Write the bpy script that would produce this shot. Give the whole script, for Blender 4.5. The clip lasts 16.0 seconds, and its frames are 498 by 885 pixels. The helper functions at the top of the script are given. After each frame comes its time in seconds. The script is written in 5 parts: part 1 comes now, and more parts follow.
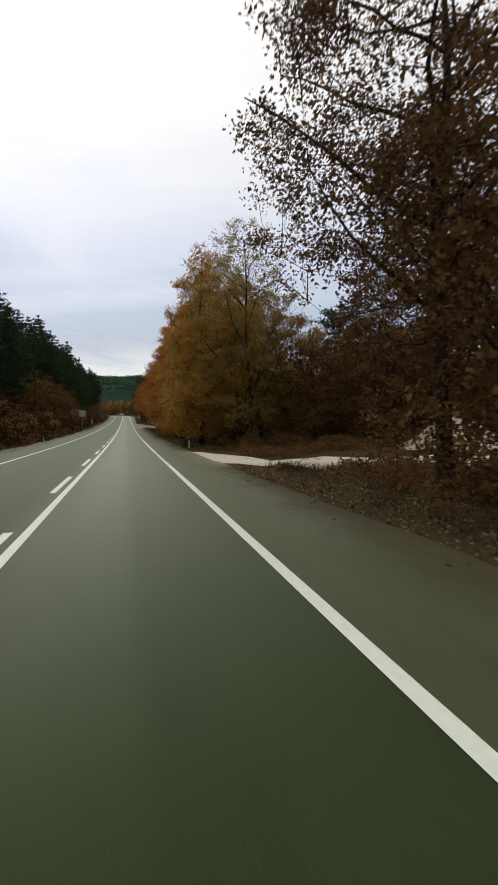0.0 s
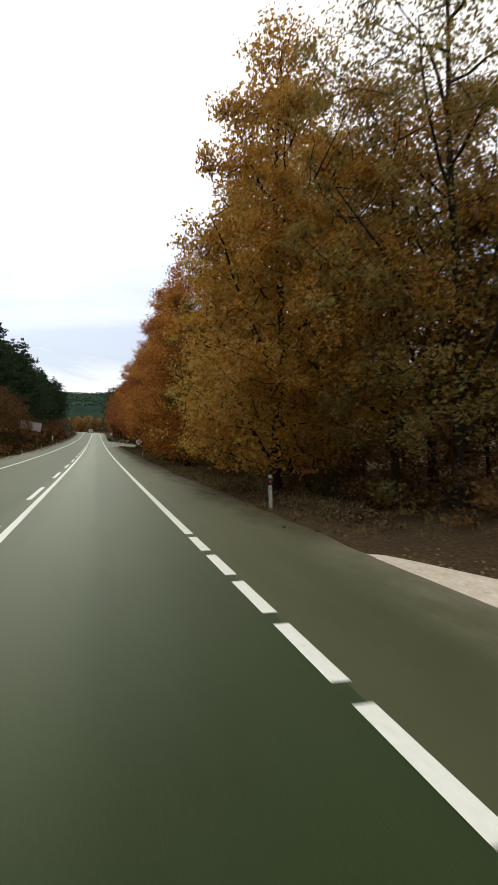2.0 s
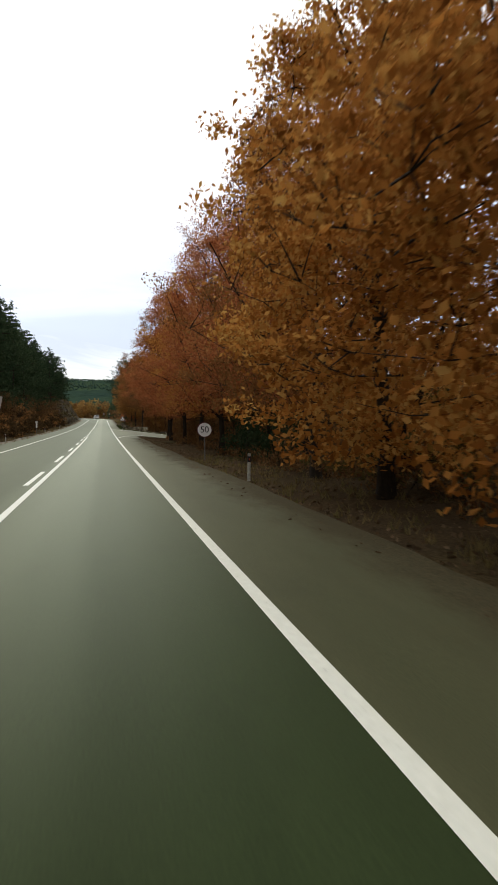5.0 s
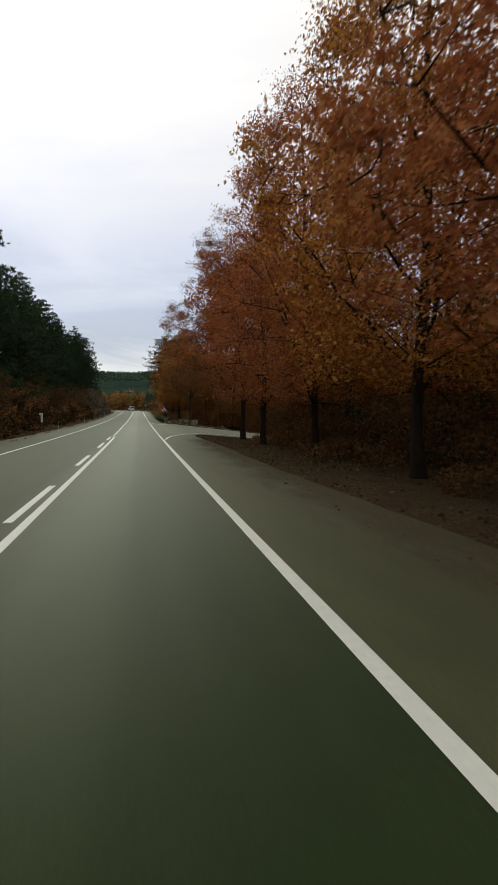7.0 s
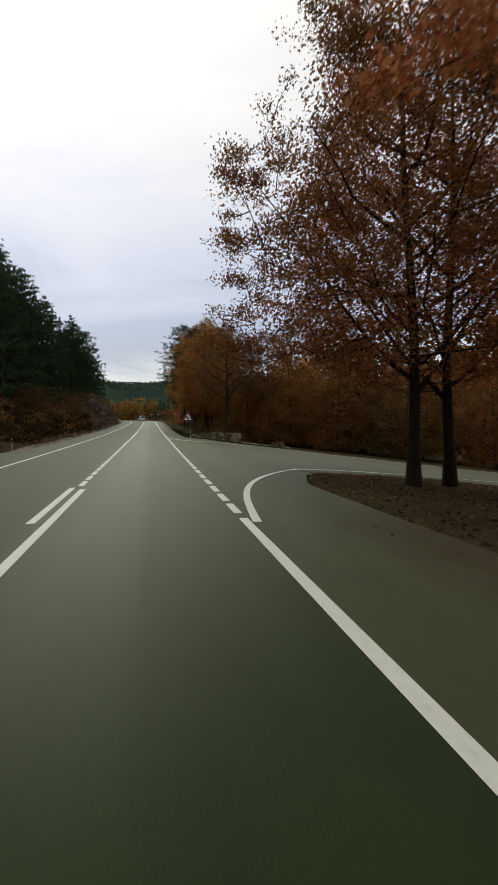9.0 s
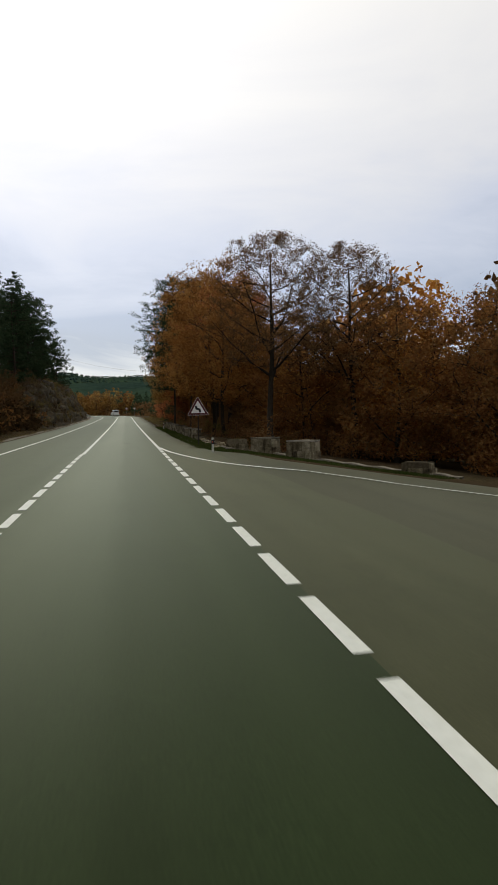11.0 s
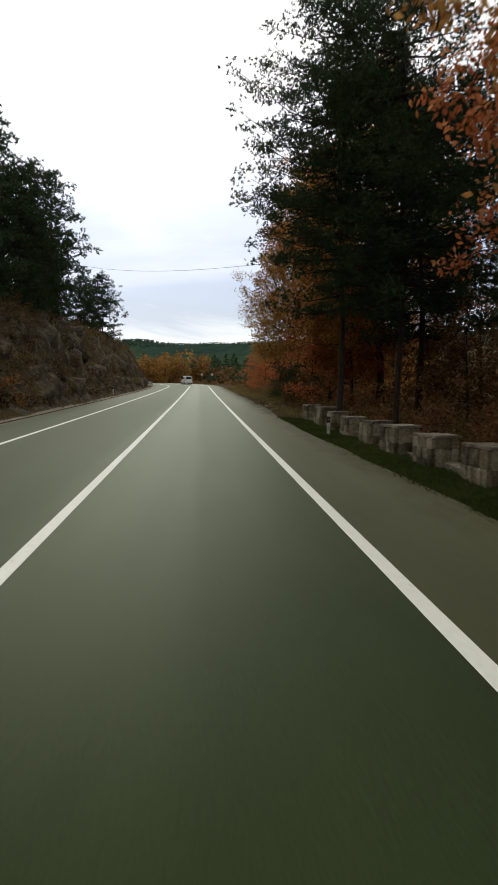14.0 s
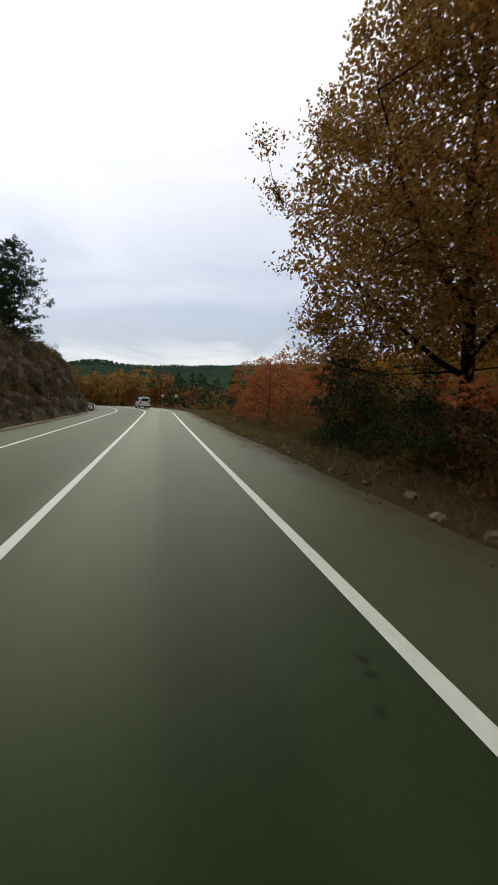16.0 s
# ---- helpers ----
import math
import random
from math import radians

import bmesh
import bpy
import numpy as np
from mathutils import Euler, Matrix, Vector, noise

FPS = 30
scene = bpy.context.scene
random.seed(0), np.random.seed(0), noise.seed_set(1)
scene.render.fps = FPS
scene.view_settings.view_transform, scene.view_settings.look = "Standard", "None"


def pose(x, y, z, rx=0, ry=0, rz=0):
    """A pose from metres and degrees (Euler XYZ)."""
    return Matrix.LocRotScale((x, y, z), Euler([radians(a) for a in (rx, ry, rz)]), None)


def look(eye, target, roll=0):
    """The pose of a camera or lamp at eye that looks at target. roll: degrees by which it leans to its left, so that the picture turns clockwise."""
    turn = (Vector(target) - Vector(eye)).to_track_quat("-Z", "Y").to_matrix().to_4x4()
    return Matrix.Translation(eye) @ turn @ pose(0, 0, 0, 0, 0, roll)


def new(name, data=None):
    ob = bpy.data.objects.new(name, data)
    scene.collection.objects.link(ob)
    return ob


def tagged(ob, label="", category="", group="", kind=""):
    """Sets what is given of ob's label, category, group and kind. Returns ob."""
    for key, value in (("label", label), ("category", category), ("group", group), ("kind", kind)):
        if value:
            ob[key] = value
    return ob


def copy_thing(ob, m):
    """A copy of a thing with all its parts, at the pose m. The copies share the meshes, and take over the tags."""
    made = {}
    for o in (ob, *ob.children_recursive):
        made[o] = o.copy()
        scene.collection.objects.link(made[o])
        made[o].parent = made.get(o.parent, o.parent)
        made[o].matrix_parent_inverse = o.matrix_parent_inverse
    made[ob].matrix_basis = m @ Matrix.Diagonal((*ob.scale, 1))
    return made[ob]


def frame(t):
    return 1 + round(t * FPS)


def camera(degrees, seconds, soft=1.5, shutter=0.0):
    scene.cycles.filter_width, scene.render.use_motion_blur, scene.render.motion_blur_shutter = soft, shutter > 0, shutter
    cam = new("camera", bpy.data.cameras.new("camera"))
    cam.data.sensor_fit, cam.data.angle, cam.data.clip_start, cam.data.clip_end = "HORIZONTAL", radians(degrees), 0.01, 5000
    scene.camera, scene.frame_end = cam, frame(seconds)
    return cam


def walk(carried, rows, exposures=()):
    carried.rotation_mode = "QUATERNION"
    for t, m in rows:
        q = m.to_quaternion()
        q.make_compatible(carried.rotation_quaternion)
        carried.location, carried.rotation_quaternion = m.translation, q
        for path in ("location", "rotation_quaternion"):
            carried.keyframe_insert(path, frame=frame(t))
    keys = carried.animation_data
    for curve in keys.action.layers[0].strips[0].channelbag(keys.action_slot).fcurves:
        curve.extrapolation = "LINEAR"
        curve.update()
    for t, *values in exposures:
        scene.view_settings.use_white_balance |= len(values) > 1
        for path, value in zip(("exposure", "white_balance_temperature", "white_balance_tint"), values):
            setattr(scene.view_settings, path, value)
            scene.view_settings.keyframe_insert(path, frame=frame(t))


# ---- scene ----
# ---------------------------------------------------------------- the road's line and height
SPEED, EYE = 15.4, 1.78          # metres a second; eye height over the road
BEND, RADIUS, TURN = 322.0, 105.0, radians(70)


def road_z(s):
    """Height of the road along its length: level, then a sag that goes over into a rise."""
    s = np.asarray(s, dtype=float)
    w = np.clip(s, 180, 360) - 180
    return np.where(s < 180, 8.67e-5 * np.clip(s - 30, 0, None) ** 2, 1.951 + 0.026 * w + 5e-5 * w * w)


def along(u, s):
    """World x, y of the place u metres right of the middle of the lane at station s."""
    a = min(max((s - BEND) / RADIUS, 0), TURN)
    extra = max(s - BEND - RADIUS * TURN, 0)
    x = -RADIUS * (1 - math.cos(a)) - extra * math.sin(a)
    y = min(s, BEND) + RADIUS * math.sin(a) + extra * math.cos(a)
    return x + u * math.cos(a), y + u * math.sin(a)


def station(x, y):
    """The inverse of along(), for arrays."""
    x, y = np.asarray(x, dtype=float), np.asarray(y, dtype=float)
    vx, vy = x + RADIUS, y - BEND
    a = np.arctan2(vy, vx)
    ex, ey = along(0, BEND + RADIUS * TURN)
    dx, dy = x - ex, y - ey
    st = -dx * math.sin(TURN) + dy * math.cos(TURN)
    ut = dx * math.cos(TURN) + dy * math.sin(TURN)
    arc = (y > BEND) & (a >= 0) & (a <= TURN)
    end = (y > BEND) & ~arc
    u = np.where(arc, np.hypot(vx, vy) - RADIUS, np.where(end, ut, x))
    s = np.where(arc, BEND + RADIUS * a, np.where(end, BEND + RADIUS * TURN + st, y))
    return u, s


def smooth(v):
    v = np.clip(v, 0, 1)
    return v * v * (3 - 2 * v)


def waves(x, y, k, seed):
    """Cheap smooth noise for arrays, about -1 to 1."""
    r = np.random.RandomState(seed)
    out = np.zeros(np.shape(x))
    for i in range(5):
        a, f, p = r.uniform(0, 6.28), k * 1.7 ** (i * 0.6) * r.uniform(0.8, 1.2), r.uniform(0, 6.28)
        out = out + np.sin((np.cos(a) * x + np.sin(a) * y) * f + p + 1.3 * np.sin((np.sin(a) * x - np.cos(a) * y) * f * 0.7))
    return out / 3.2


def near_edge(u):
    return np.interp(u, [3.5, 3.9, 4.3, 4.8, 5.4, 6.5, 8, 10, 12, 20, 60], [149, 152, 153.9, 156.6, 158.4, 159.7, 160.6, 161.4, 162, 161, 140])


def far_edge(u):
    return np.interp(u, [3.5, 4.2, 5, 6, 8, 10, 12.5, 20, 60], [200, 197.4, 194.9, 193.4, 191.3, 189, 186.2, 178.5, 158])


def ground_z(x, y):
    """Height of the land at any place."""
    x, y = np.asarray(x, dtype=float), np.asarray(y, dtype=float)
    u, s = station(x, y)
    s2 = np.clip(s, -400, 430)
    z = road_z(s2)
    fade = smooth((np.abs(u + 2.0) - 6.4) / 3) * (1 - 0.93 * smooth((s2 - 138) / 8) * (1 - smooth((s2 - 203) / 8)) * smooth(u / 3) * (1 - smooth((u - 22) / 16)))
    z = z + fade * (0.10 * waves(x, y, 1.1, 3) + 0.22 * waves(x, y, 0.31, 4))
    # right side: verge, falling towards the side road, then far slopes
    k = 0.02 + 0.09 * smooth((s2 - 138) / 14) * (1 - smooth((s2 - 204) / 12)) + 0.05 * smooth((s2 - 206) / 10) * (1 - smooth((s2 - 250) / 10))
    r = np.clip(u - 5.2, 0, 34)
    z = z - k * r - np.where(u > 4.2, 0.05, 0)
    z = z + 0.35 * smooth((u - 7.5) / 5) * (1 - smooth((s2 - 120) / 20))
    z = z + 30 * smooth((u - 42) / 160)
    # left side: ditch, wooded bank, rock cutting
    v = np.clip(-(u + 8.3), 0, None)
    cut = smooth((s2 - 244) / 16) * (1 - smooth((s2 - 338) / 14))
    past = smooth((s2 - 345) / 25)
    bank = 15 * smooth((v - 1.2) / 27) + 14 * smooth((v - 25) / 80)
    rock = 7.0 * smooth((v - 0.9) / 5.0) + 7 * smooth((v - 5) / 20)
    rise = bank * (1 - cut) + rock * cut
    z = z + rise * (1 - 0.85 * past) - 0.22 * np.exp(-((v - 0.9) / 0.6) ** 2)
    # far wooded hills
    d = np.hypot(x, y - 150)
    hill = 14 * smooth((d - 380) / 500) + smooth((d - 800) / 1500) * (136 + 17 * waves(x, y, 0.0024, 11) + 3 * waves(x, y, 0.012, 12))
    hump = 24 * smooth((d - 900) / 1200) * np.exp(-((np.arctan2(x, np.maximum(y - 150, 1.0)) + 0.105) / 0.045) ** 2)
    z = z + hill + hump
    return z


def zat(x, y):
    return float(ground_z(np.array([x]), np.array([y]))[0])


# ---------------------------------------------------------------- camera
cam = camera(46.0, 16.0, soft=1.2, shutter=0.15)
PATH = [  # seconds, metres right of the lane's middle, yaw, pitch, roll
    (0, -0.083, -11.80, -1.74, 0.73),
    (0.5, -0.125, -12.67, -1.95, 0.98),
    (1, -0.045, -13.88, 0.16, 0.19),
    (1.5, -0.038, -15.05, 0.38, -0.22),
    (2, -0.008, -14.61, 0.12, 0.18),
    (2.5, -0.006, -14.16, -1.30, 0.69),
    (3, -0.065, -15.22, -0.17, 0.01),
    (3.5, 0.003, -14.91, -1.31, 0.05),
    (6, 0.229, -11.32, -0.76, 0.36),
    (6.5, 0.146, -5.28, -0.93, 0.67),
    (7, 0.141, -10.62, -1.91, 0.78),
    (7.5, 0.161, -9.47, -1.60, 1.10),
    (8, 0.147, -8.74, -1.76, 1.36),
    (8.5, 0.140, -11.16, -1.51, 0.99),
    (9, 0.090, -9.53, -0.89, 0.93),
    (9.5, 0.158, -8.80, -1.25, 1.48),
    (12, 0.033, -13.64, -1.73, 1.06),
    (12.5, 0.022, -13.26, -2.34, 0.58),
    (13, -0.013, -14.19, -2.53, 0.40),
    (13.5, 0.073, -11.65, -0.91, 0.71),
    (14, -0.014, -4.80, -4.36, 0.12),
    (14.5, -0.027, -4.88, -3.66, 0.29),
    (15, -0.012, -4.34, -2.59, 0.42),
    (15.5, -0.034, -7.81, -2.83, 0.01),
    (16, -0.055, -8.71, -2.00, -0.97),
]
walk(cam, [(t, pose(x, SPEED * t, float(road_z(SPEED * t)) + EYE, 90 + pitch, roll, yaw)) for t, x, yaw, pitch, roll in PATH],
     [(t, e, 6800, 9.0) for t, e in ((0, -0.03), (0.5, -0.12), (1, 0.05), (1.5, 0.2), (2, 0.42), (3, 0.42), (3.7, 0.5), (6, 0.5), (6.5, -0.25), (7, -0.05), (8.5, -0.05), (9.5, -0.16), (10.5, -0.06), (12, 0.08), (12.5, 0.25), (13, 0.36), (13.5, 0.42), (14, 0.3), (14.5, 0.24), (15, 0.14), (16, 0.04))])

# ---------------------------------------------------------------- world and sun
SUN_UP, SUN_TURN = 42.0, -16.0      # degrees; the bright part of the cloud lies ahead, left of the road
world = bpy.data.worlds.new("overcast_sky")
scene.world = world
world.use_nodes = True
wt = world.node_tree
wt.nodes.clear()


def wnode(kind, **values):
    n = wt.nodes.new(kind)
    for key, value in values.items():
        n.inputs[key].default_value = value
    return n


def wmath(op, a, b=None, clamp=False):
    n = wt.nodes.new("ShaderNodeMath")
    n.operation, n.use_clamp = op, clamp
    for i, v in enumerate((a, b)):
        if v is None:
            continue
        if isinstance(v, (int, float)):
            n.inputs[i].default_value = v
        else:
            wt.links.new(v, n.inputs[i])
    return n.outputs[0]


sky = wt.nodes.new("ShaderNodeTexSky")
sky.sky_type, sky.sun_disc = "NISHITA", False
sky.sun_elevation, sky.sun_rotation = radians(SUN_UP), radians(SUN_TURN)
coord = wt.nodes.new("ShaderNodeTexCoord")
sep = wt.nodes.new("ShaderNodeSeparateXYZ")
wt.links.new(coord.outputs["Generated"], sep.inputs[0])
stretch = wt.nodes.new("ShaderNodeMapping")
stretch.inputs["Scale"].default_value = (1.0, 1.0, 3.6)
wt.links.new(coord.outputs["Generated"], stretch.inputs[0])
puffs = wnode("ShaderNodeTexNoise", Scale=2.3, Detail=7.0, Roughness=0.56, Distortion=0.6)
wt.links.new(stretch.outputs[0], puffs.inputs["Vector"])
lift = wmath("MULTIPLY", wmath("SUBTRACT", puffs.outputs[0], 0.5), 0.34)
height = wmath("ADD", sep.outputs["Z"], lift, clamp=True)
layers = wt.nodes.new("ShaderNodeValToRGB")
stops = [(0.0, (0.78, 0.81, 0.85)), (0.085, (0.80, 0.83, 0.89)), (0.125, (0.47, 0.53, 0.66)), (0.19, (0.50, 0.57, 0.73)),
         (0.28, (0.70, 0.75, 0.89)), (0.40, (0.88, 0.89, 0.94)), (0.58, (1.03, 1.02, 1.01)), (1.0, (1.0, 0.98, 0.93))]
while len(layers.color_ramp.elements) < len(stops):
    layers.color_ramp.elements.new(0.5)
for e, (p, c) in zip(layers.color_ramp.elements, stops):
    e.position, e.color = p, (*c, 1)
wt.links.new(height, layers.inputs[0])
# brighter cloud in front of the sun
toward = wt.nodes.new("ShaderNodeVectorMath")
toward.operation = "DOT_PRODUCT"
el, az = radians(SUN_UP), radians(SUN_TURN)
toward.inputs[1].default_value = (math.sin(az) * math.cos(el), math.cos(az) * math.cos(el), math.sin(el))
wt.links.new(coord.outputs["Generated"], toward.inputs[0])
glow = wmath("ADD", wmath("MULTIPLY", wmath("POWER", wmath("MAXIMUM", toward.outputs["Value"], 0.0), 7.0), 0.40), 0.82)
cloud = wt.nodes.new("ShaderNodeVectorMath")
cloud.operation = "SCALE"
wt.links.new(layers.outputs[0], cloud.inputs[0])
wt.links.new(glow, cloud.inputs["Scale"])
low = wnode("ShaderNodeBackground", Strength=0.02)
wt.links.new(sky.outputs[0], low.inputs[0])
high = wnode("ShaderNodeBackground", Strength=0.92)
wt.links.new(cloud.outputs[0], high.inputs[0])
both = wt.nodes.new("ShaderNodeAddShader")
wt.links.new(low.outputs[0], both.inputs[0])
wt.links.new(high.outputs[0], both.inputs[1])
wout = wt.nodes.new("ShaderNodeOutputWorld")
wt.links.new(both.outputs[0], wout.inputs[0])

sun = new("sun", bpy.data.lights.new("sun", "SUN"))
sun.data.energy, sun.data.angle, sun.data.color = 0.6, radians(25), (1.0, 0.96, 0.9)
sun.matrix_world = look((0, 0, 0), (-math.sin(az) * math.cos(el), -math.cos(az) * math.cos(el), -math.sin(el)))

# ---------------------------------------------------------------- materials


def material(name, build):
    m = bpy.data.materials.new(name)
    m.use_nodes = True
    t = m.node_tree
    t.nodes.clear()
    out = t.nodes.new("ShaderNodeOutputMaterial")

    def node(kind, inputs=None, **attrs):
        n = t.nodes.new(kind)
        for key, value in attrs.items():
            if key == "operation":
                n.operation = value
            elif key == "blend_type":
                n.blend_type = value
            elif key == "data_type":
                n.data_type = value
            elif key == "feature":
                n.feature = value
        for key, value in (inputs or {}).items():
            if hasattr(value, "is_output"):
                t.links.new(value, n.inputs[key])
            else:
                n.inputs[key].default_value = value
        return n

    t.links.new(build(node, t), out.inputs[0])
    return m


def ramp(node, fac, stops):
    n = node("ShaderNodeValToRGB", {"Fac": fac})
    while len(n.color_ramp.elements) < len(stops):
        n.color_ramp.elements.new(0.5)
    for e, (p, c) in zip(n.color_ramp.elements, stops):
        e.position, e.color = p, (*c, 1) if len(c) == 3 else c
    return n.outputs[0]


def mix(node, fac, a, b, how="MIX"):
    n = node("ShaderNodeMix", {0: fac}, data_type="RGBA", blend_type=how)
    for i, v in ((6, a), (7, b)):
        if hasattr(v, "is_output"):
            n.id_data.links.new(v, n.inputs[i])
        else:
            n.inputs[i].default_value = (*v, 1)
    return n.outputs[2]


def where(node, scale=(1, 1, 1)):
    g = node("ShaderNodeNewGeometry")
    return node("ShaderNodeMapping", {"Vector": g.outputs["Position"], "Scale": scale}).outputs[0]


def speckle(node, vec, scale, detail=4.0, rough=0.6):
    return node("ShaderNodeTexNoise", {"Vector": vec, "Scale": scale, "Detail": detail, "Roughness": rough}).outputs[0]


def surface(node, colour, rough=0.8, bump=None, depth=0.02, metal=0.0, spec=0.3):
    b = node("ShaderNodeBsdfPrincipled", {"Roughness": rough, "Metallic": metal, "Specular IOR Level": spec})
    if hasattr(colour, "is_output"):
        b.id_data.links.new(colour, b.inputs["Base Color"])
    else:
        b.inputs["Base Color"].default_value = (*colour, 1)
    if bump is not None:
        n = node("ShaderNodeBump", {"Height": bump, "Distance": depth, "Strength": 0.8})
        b.id_data.links.new(n.outputs[0], b.inputs["Normal"])
    return b.outputs[0]


def plain(name, colour, rough=0.6, metal=0.0, spec=0.4, vary=0.12):
    def build(node, t):
        n = speckle(node, where(node), 9.0)
        dark = tuple(c * (1 - vary) for c in colour)
        light = tuple(min(c * (1 + vary), 1) for c in colour)
        return surface(node, ramp(node, n, [(0.3, dark), (0.7, light)]), rough, metal=metal, spec=spec)
    return material(name, build)


def ease(node, value, low, high):
    """0 below low, 1 above high, smooth between."""
    n = node("ShaderNodeMapRange", {"Value": value, "From Min": low, "From Max": high})
    n.interpolation_type = "SMOOTHSTEP"
    return n.outputs[0]


def calc(node, op, a, b):
    return node("ShaderNodeMath", {0: a, 1: b}, operation=op).outputs[0]


def asphalt_build(base, warm, polish=0.23, lanes=False, dusty=False):
    """Worn asphalt; lanes: a polished wheel track left of a paving seam; dusty: earth and litter drifted over the outer edge."""
    def build(node, t):
        p = where(node)
        place = node("ShaderNodeSeparateXYZ", {0: node("ShaderNodeNewGeometry").outputs["Position"]})
        fine = speckle(node, p, 60.0, 3.0)
        mid = speckle(node, where(node, (1.0, 0.12, 1.0)), 1.5, 4.0)
        broad = speckle(node, where(node, (0.8, 0.05, 0.5)), 0.5, 3.0)
        blot = speckle(node, where(node, (1.0, 0.45, 1.0)), 0.9, 5.0, 0.65)
        c = ramp(node, fine, [(0.25, tuple(b * 0.62 for b in base)), (0.5, base), (0.78, tuple(b * 1.5 for b in base))])
        c = mix(node, ramp(node, mid, [(0.35, (0, 0, 0)), (0.7, (0.45, 0.45, 0.45))]), c, warm)
        c = mix(node, ramp(node, broad, [(0.42, (0, 0, 0)), (0.62, (0.5, 0.5, 0.5))]), c, tuple(b * 0.7 for b in base))
        c = mix(node, ramp(node, blot, [(0.52, (0, 0, 0)), (0.72, (0.4, 0.4, 0.4))]), c, tuple(b * 0.6 for b in base))
        shine_k = polish
        if lanes:
            drift = calc(node, "MULTIPLY", calc(node, "SUBTRACT", mid, 0.5), 0.5)
            x = calc(node, "ADD", place.outputs["X"], drift)
            band = calc(node, "MULTIPLY", ease(node, x, -1.75, -0.85), calc(node, "SUBTRACT", 1.0, ease(node, x, -0.22, 0.12)))
            track = calc(node, "MULTIPLY", ease(node, x, 0.35, 0.85), calc(node, "SUBTRACT", 1.0, ease(node, x, 1.1, 1.6)))
            worn = calc(node, "ADD", calc(node, "MULTIPLY", band, 0.08), calc(node, "MULTIPLY", track, 0.05))
            c = mix(node, worn, c, tuple(b * 2.2 for b in base))
            own = ease(node, x, -2.5, -1.6)
            shine_k = calc(node, "MULTIPLY", calc(node, "ADD", calc(node, "ADD", calc(node, "MULTIPLY", band, 0.15), 0.62), calc(node, "MULTIPLY", own, 0.32)), polish)
        if dusty:
            edge = calc(node, "ADD", place.outputs["X"], calc(node, "MULTIPLY", calc(node, "SUBTRACT", speckle(node, where(node, (1.0, 0.35, 1.0)), 1.3, 6.0, 0.7), 0.5), 2.6))
            mouth = calc(node, "MULTIPLY", ease(node, place.outputs["Y"], 146, 151), calc(node, "SUBTRACT", 1.0, ease(node, place.outputs["Y"], 197, 202)))
            drive_mouth = calc(node, "MULTIPLY", ease(node, place.outputs["Y"], 24, 27), calc(node, "SUBTRACT", 1.0, ease(node, place.outputs["Y"], 39, 42)))
            dust = calc(node, "MULTIPLY", ease(node, edge, 2.9, 4.35), calc(node, "SUBTRACT", 1.0, calc(node, "MAXIMUM", mouth, drive_mouth)))
            earth = ramp(node, speckle(node, p, 22.0, 5.0, 0.7), [(0.32, (0.030, 0.025, 0.013)), (0.5, (0.064, 0.054, 0.029)), (0.7, (0.112, 0.090, 0.049))])
            c = mix(node, calc(node, "MULTIPLY", dust, 0.85), c, earth)
            pale = calc(node, "MULTIPLY", drive_mouth, ease(node, edge, 3.2, 4.6))
            c = mix(node, calc(node, "MULTIPLY", pale, 0.5), c, (0.24, 0.215, 0.165))
            shine_k = calc(node, "MULTIPLY", calc(node, "SUBTRACT", 1.0, dust), polish)
        body = surface(node, c, ramp(node, broad, [(0.3, (0.80,) * 3), (0.7, (0.92,) * 3)]), fine, 0.004, spec=0.10)
        # worn stones shine at a flat angle
        graze = calc(node, "POWER", node("ShaderNodeLayerWeight", {"Blend": 0.5}).outputs["Facing"], 4.6)
        graze = calc(node, "MULTIPLY", graze, shine_k)
        shine = node("ShaderNodeBsdfGlossy", {"Color": (0.95, 1.0, 0.83, 1), "Roughness": 0.42}).outputs[0]
        return node("ShaderNodeMixShader", {0: graze, 1: body, 2: shine}).outputs[0]
    return build


ASPHALT = material("asphalt", asphalt_build((0.024, 0.039, 0.013), (0.032, 0.047, 0.017), 0.225, lanes=True))
ASPHALT_OLD = material("asphalt_old", asphalt_build((0.060, 0.062, 0.035), (0.088, 0.083, 0.048), 0.12))
ASPHALT_EDGE = material("asphalt_edge", asphalt_build((0.063, 0.069, 0.034), (0.092, 0.093, 0.050), 0.14, dusty=True))


def paint_build(node, t):
    p = where(node)
    wear = speckle(node, p, 14.0, 6.0, 0.7)
    grain = speckle(node, p, 90.0, 2.0)
    c = ramp(node, wear, [(0.28, (0.32, 0.33, 0.27)), (0.36, (0.68, 0.71, 0.64)), (0.7, (0.79, 0.82, 0.75))])
    return surface(node, c, 0.55, grain, 0.003)


PAINT = material("road_paint", paint_build)


